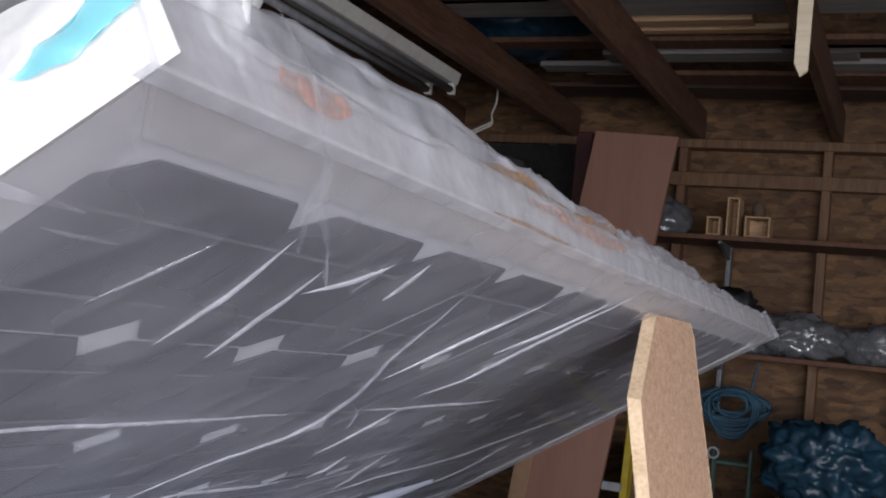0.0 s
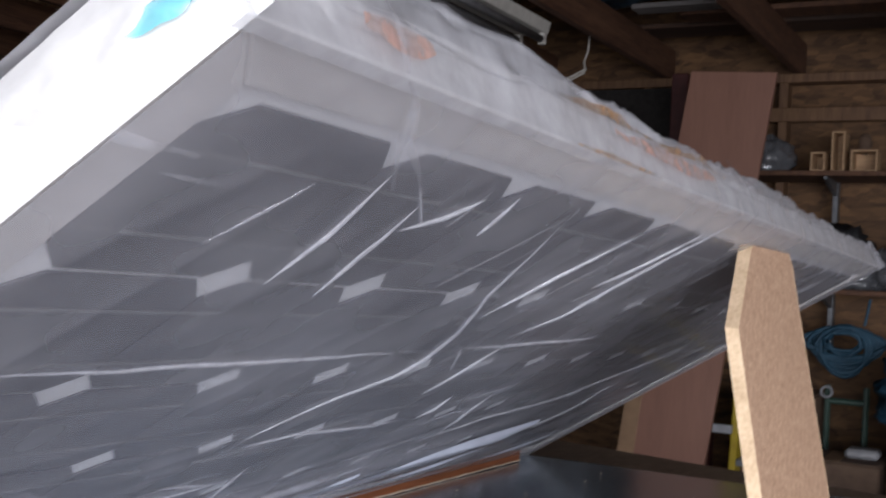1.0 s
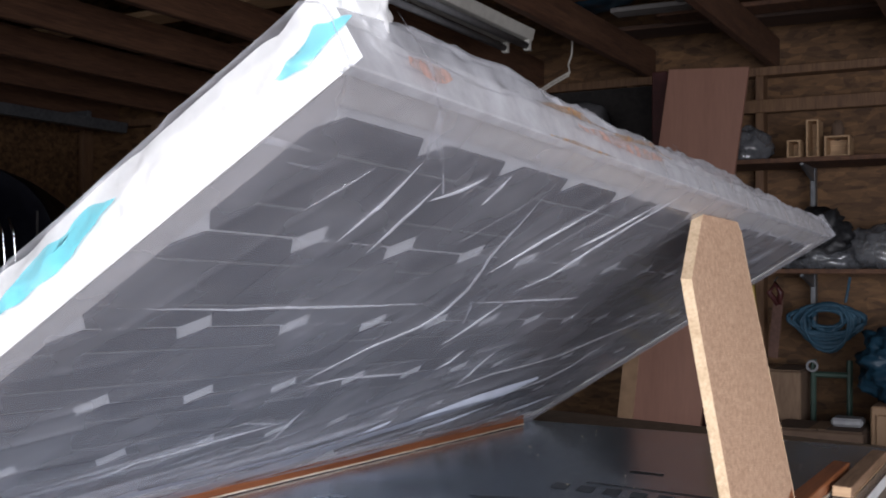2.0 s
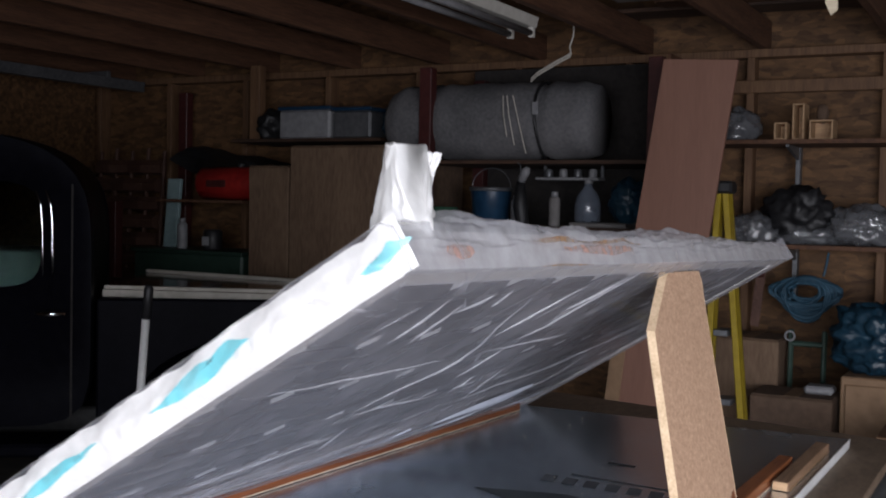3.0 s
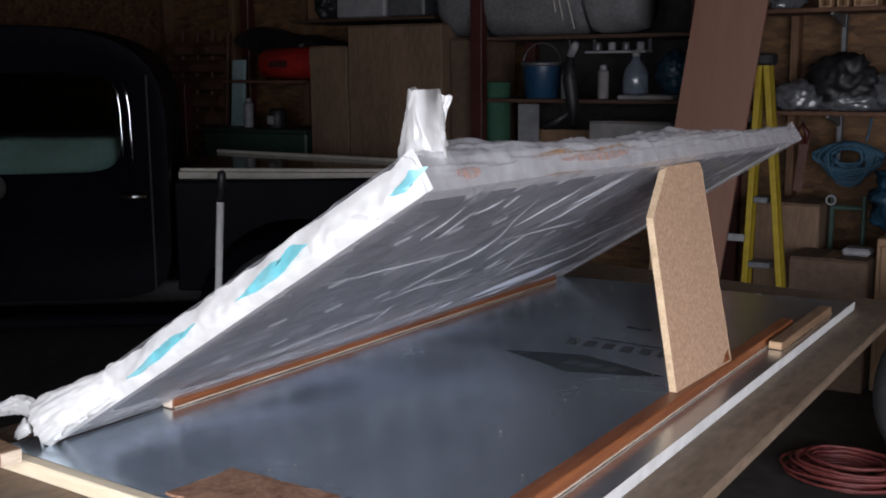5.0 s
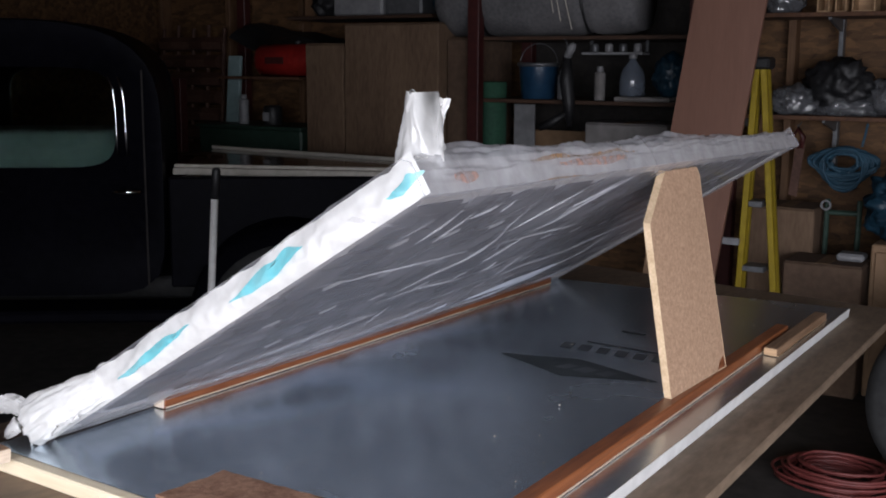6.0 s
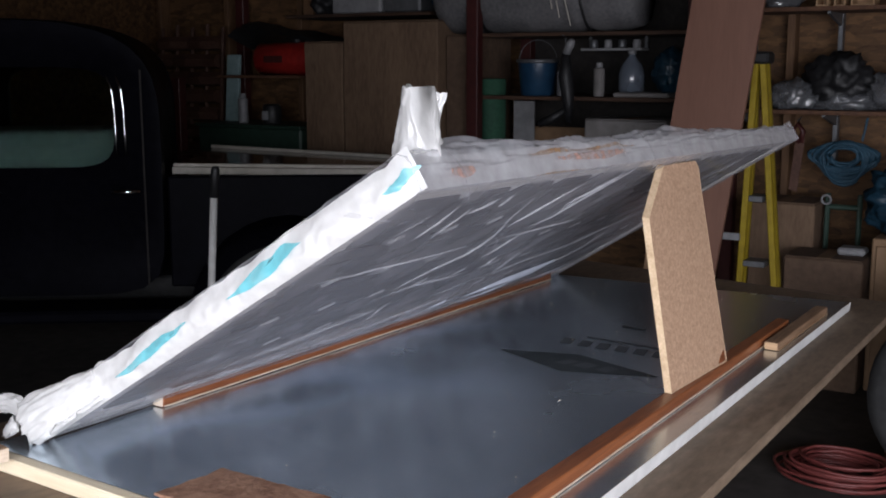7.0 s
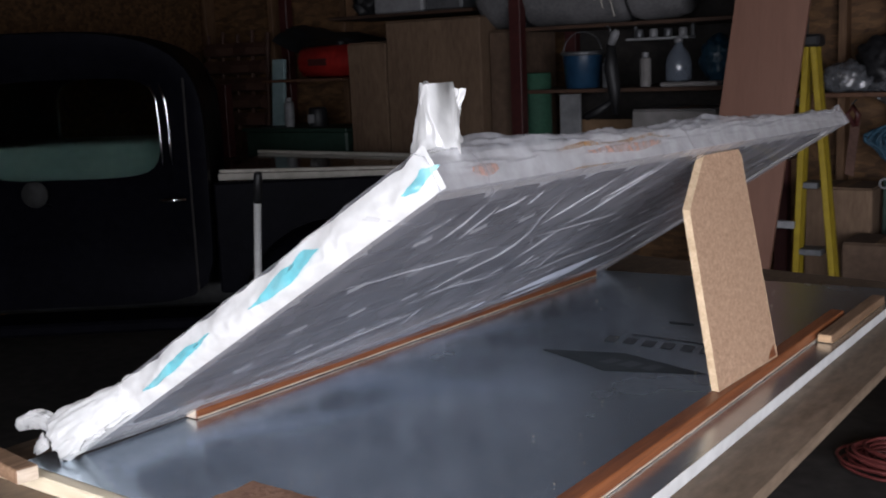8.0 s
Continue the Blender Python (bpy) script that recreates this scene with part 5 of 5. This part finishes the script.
solid("blue_tarp", crumpled((0.52, 3.83, 0.80), (0.22, 0.14, 0.17), 31, 0.34, 4.2, flat=0.662, sub=5), BLUEBAG, "shiny bundle of blue tarpaulin", "tarp bundle", (0.5, 3.8, 0.62), smooth=True)
stand = thing("side_cabinet", "low tan wooden cabinet under the tarpaulin", "cabinet", (0.55, 3.85, 0))
part("body", block((0.36, 3.68, 0.0), (1.0, 4.1, 0.66), 0.006), TAN, stand)
part("door", block((0.38, 3.664, 0.04), (0.98, 3.679, 0.63), 0.004), TAN, stand)
carton((-0.22, 3.90, 0.0), (0.07, 4.20, 0.755), CARDBOARD, "brown cardboard carton under the rope coil")
carton((0.02, 3.60, 0.0), (0.345, 3.86, 0.565), CARDDARK, "dark weathered carton on the floor")
tool = thing("red_saw", "red-handled saw hanging below the shelf", "saw", (-0.07, 4.05, 0.9))
part("blade", prism([(-0.10, 4.10, 0.80), (-0.06, 4.10, 0.79), (-0.035, 4.10, 1.04), (-0.075, 4.10, 1.05)], (0, 0.003, 0)), WEAVE, tool)
part("handle", tube([(-0.055, 4.10, 1.02), (-0.045, 4.10, 1.07), (-0.07, 4.10, 1.11), (-0.095, 4.10, 1.07), (-0.055, 4.10, 1.02)], 0.013, 8), MAROON, tool, "red wooden grip", True)
part("nail", tube([(-0.07, 4.09, 1.12), (-0.07, 4.16, 1.135)], 0.003, 6), STEEL, tool)
chair = thing("metal_stool", "dark green metal stool with a round white ring", "stool", (0.16, 4.05, 0))
for x in (0.10, 0.24):
    part("leg", tube([(x, 4.0, 0.0), (x, 4.02, 0.80)], 0.012, 8), GREENDARK, chair)
part("crossbar", tube([(0.10, 4.02, 0.74), (0.24, 4.02, 0.74)], 0.012, 8), GREENDARK, chair)
part("ring", tube([(0.10 + 0.020 * math.cos(a), 3.985, 0.775 + 0.020 * math.sin(a)) for a in [2 * math.pi * k / 16 for k in range(16)]], 0.005, 6, closed=True), WHITEPLASTIC, chair, "white ring")
bottle = solid("white_tray", block((0.215, 3.70, 0.5735), (0.33, 3.80, 0.606), 0.01), WHITEPLASTIC, "small white tray on the dark carton", "tray", (0.27, 3.75, 0.5735))
tyre = thing("spare_wheel", "black tyre on a tan wheel leaning beside the bench", "wheel", (0.78, 2.62, 0))
WM = Matrix.Rotation(radians(90), 3, "X")
part("tyre", lathe([(0.19, -0.085), (0.27, -0.10), (0.305, -0.075), (0.315, 0.0), (0.305, 0.075), (0.27, 0.10), (0.19, 0.085)], (0.87, 2.65, 0.316), 40, m=WM), RUBBER, tyre, "", True)
part("rim", lathe([(0.02, -0.05), (0.12, -0.055), (0.185, -0.075), (0.19, 0.0), (0.185, 0.075), (0.02, 0.05)], (0.87, 2.65, 0.316), 32, m=WM), TAN, tyre, "tan painted rim", True)
cab2 = thing("plywood_crate", "brown plywood crate standing behind the wheel", "crate", (0.8, 2.95, 0))
part("body", block((0.60, 2.80, 0.0), (1.1, 3.1, 0.60), 0.004), STUD, cab2)
part("corner_slat", block((0.60, 2.783, 0.0), (0.65, 2.799, 0.60), 0.002), STUD, cab2)
part("corner_slat", block((1.05, 2.783, 0.0), (1.1, 2.799, 0.60), 0.002), STUD, cab2)

cable = thing("extension_cord", "coil of red extension cord on the floor", "cord", (0.47, 2.60, 0))
for k in range(16):
    r = 0.10 + 0.08 * ((k * 0.618) % 1)
    cx, cy = 0.50 + 0.02 * wobble((k, 1, 0), 1.7), 2.56 + 0.02 * wobble((1, k, 0), 1.3)
    part("turn", tube([(cx + r * 1.15 * math.cos(a), cy + r * 0.85 * math.sin(a), 0.008 + 0.0045 * k + 0.006 * wobble((k, math.cos(a), math.sin(a)), 2)) for a in [2 * math.pi * j / 28 for j in range(28)]], 0.0055, 6, closed=True), REDCORD, cable, "", True)

# ---- overhead ----
fx = thing("strip_light", "unlit cream fluorescent strip light hung under the joists", "ceiling light", (-0.86, 2.6, 2.05))
part("channel", prism([(-0.935, 1.75, 2.089), (-0.795, 1.75, 2.089), (-0.805, 1.75, 2.045), (-0.925, 1.75, 2.045)], (0, 1.48, 0), bevel=0.003), FIXTURE, fx)
for x in (-0.912, -0.818):
    part("tube", tube([(x, 1.79, 2.022), (x, 3.19, 2.022)], 0.0135, 12), WHITEPLASTIC, fx, "white fluorescent tube", True)
    for y in (1.775, 3.205):
        part("socket", block((x - 0.012, y - 0.012, 2.005), (x + 0.012, y + 0.012, 2.047), 0.002), FIXTURE, fx)
track = thing("door_track", "galvanised steel track along the side wall", "track", (-4.0, 3.0, 2.09))
part("rail", prism([(-4.02, -1.7, 1.99), (-3.97, -1.7, 1.99), (-3.96, -1.7, 2.05), (-4.03, -1.7, 2.05)], (0, 6.0, 0)), STEEL, track)
for y in (-1.2, 0.0, 2.0, 4.0):
    part("hanger", block((-4.27, y, 2.05), (-3.985, y + 0.03, 2.0895), 0.001), STEEL, track)

rng = random.Random(11)
LUMBER = [(-0.70, 0.15, 2.66, 0.09, 0.020, GREYBOARD), (-1.20, -0.35, 2.78, 0.14, 0.02, DECK), (-0.75, 0.9, 2.93, 0.19, 0.02, GREYBOARD), (-0.30, 0.25, 3.12, 0.07, 0.035, PINE), (-0.22, 0.35, 3.22, 0.05, 0.02, PINE),
          (-0.9, 1.2, 3.38, 0.11, 0.02, JOIST), (-0.35, 0.55, 3.56, 0.12, 0.025, GREYBOARD), (-0.65, -0.28, 3.72, 0.10, 0.02, GREYBOARD), (-0.5, 1.4, 3.9, 0.15, 0.02, JOIST), (0.3, 1.6, 3.45, 0.10, 0.03, GREYBOARD),
          (0.35, 1.7, 3.7, 0.12, 0.02, GREYBOARD), (-2.4, -0.9, 2.4, 0.12, 0.02, DECK), (-3.4, -1.6, 2.9, 0.14, 0.025, PINE), (-3.0, -1.4, 1.9, 0.10, 0.02, GREYBOARD), (-2.2, 0.5, 2.2, 0.09, 0.02, JOIST),
          (-3.8, -2.0, 3.6, 0.16, 0.02, JOIST), (-1.0, 1.5, 4.15, 0.2, 0.02, DECK)]
for x0, x1, y, w, hgt, mat in LUMBER:
    a = rng.uniform(-0.03, 0.03)
    base = ((x0 + x1) / 2, y, 2.231)
    m = Matrix.Translation(base) @ Matrix.Rotation(a, 4, "Z") @ Matrix.Translation(-Vector(base))
    solid("stored_board", block((x0, y - w / 2, 2.231), (x1, y + w / 2, 2.231 + hgt), 0.002, m=m), mat, "spare board lying across the joists", "board", base, group="boards stored on the joists")
solid("folded_tarp", crumpled((-0.72, 3.55, 2.34), (0.30, 0.28, 0.11), 41, 0.25, 4, flat=2.231), BLUEBAG, "dark folded tarpaulin lying on the joists", "tarp", (-0.72, 3.55, 2.231), smooth=True)
hang = thing("hanging_batten", "pale batten hanging down from a joist", "batten", (0.42, 3.0, 2.0))
part("batten", prism([(0.461, 2.42, 2.16), (0.498, 2.42, 2.16), (0.496, 2.42, 1.90), (0.478, 2.42, 1.885), (0.462, 2.42, 1.92)], (0, 0.012, 0)), PINE_Y, hang)
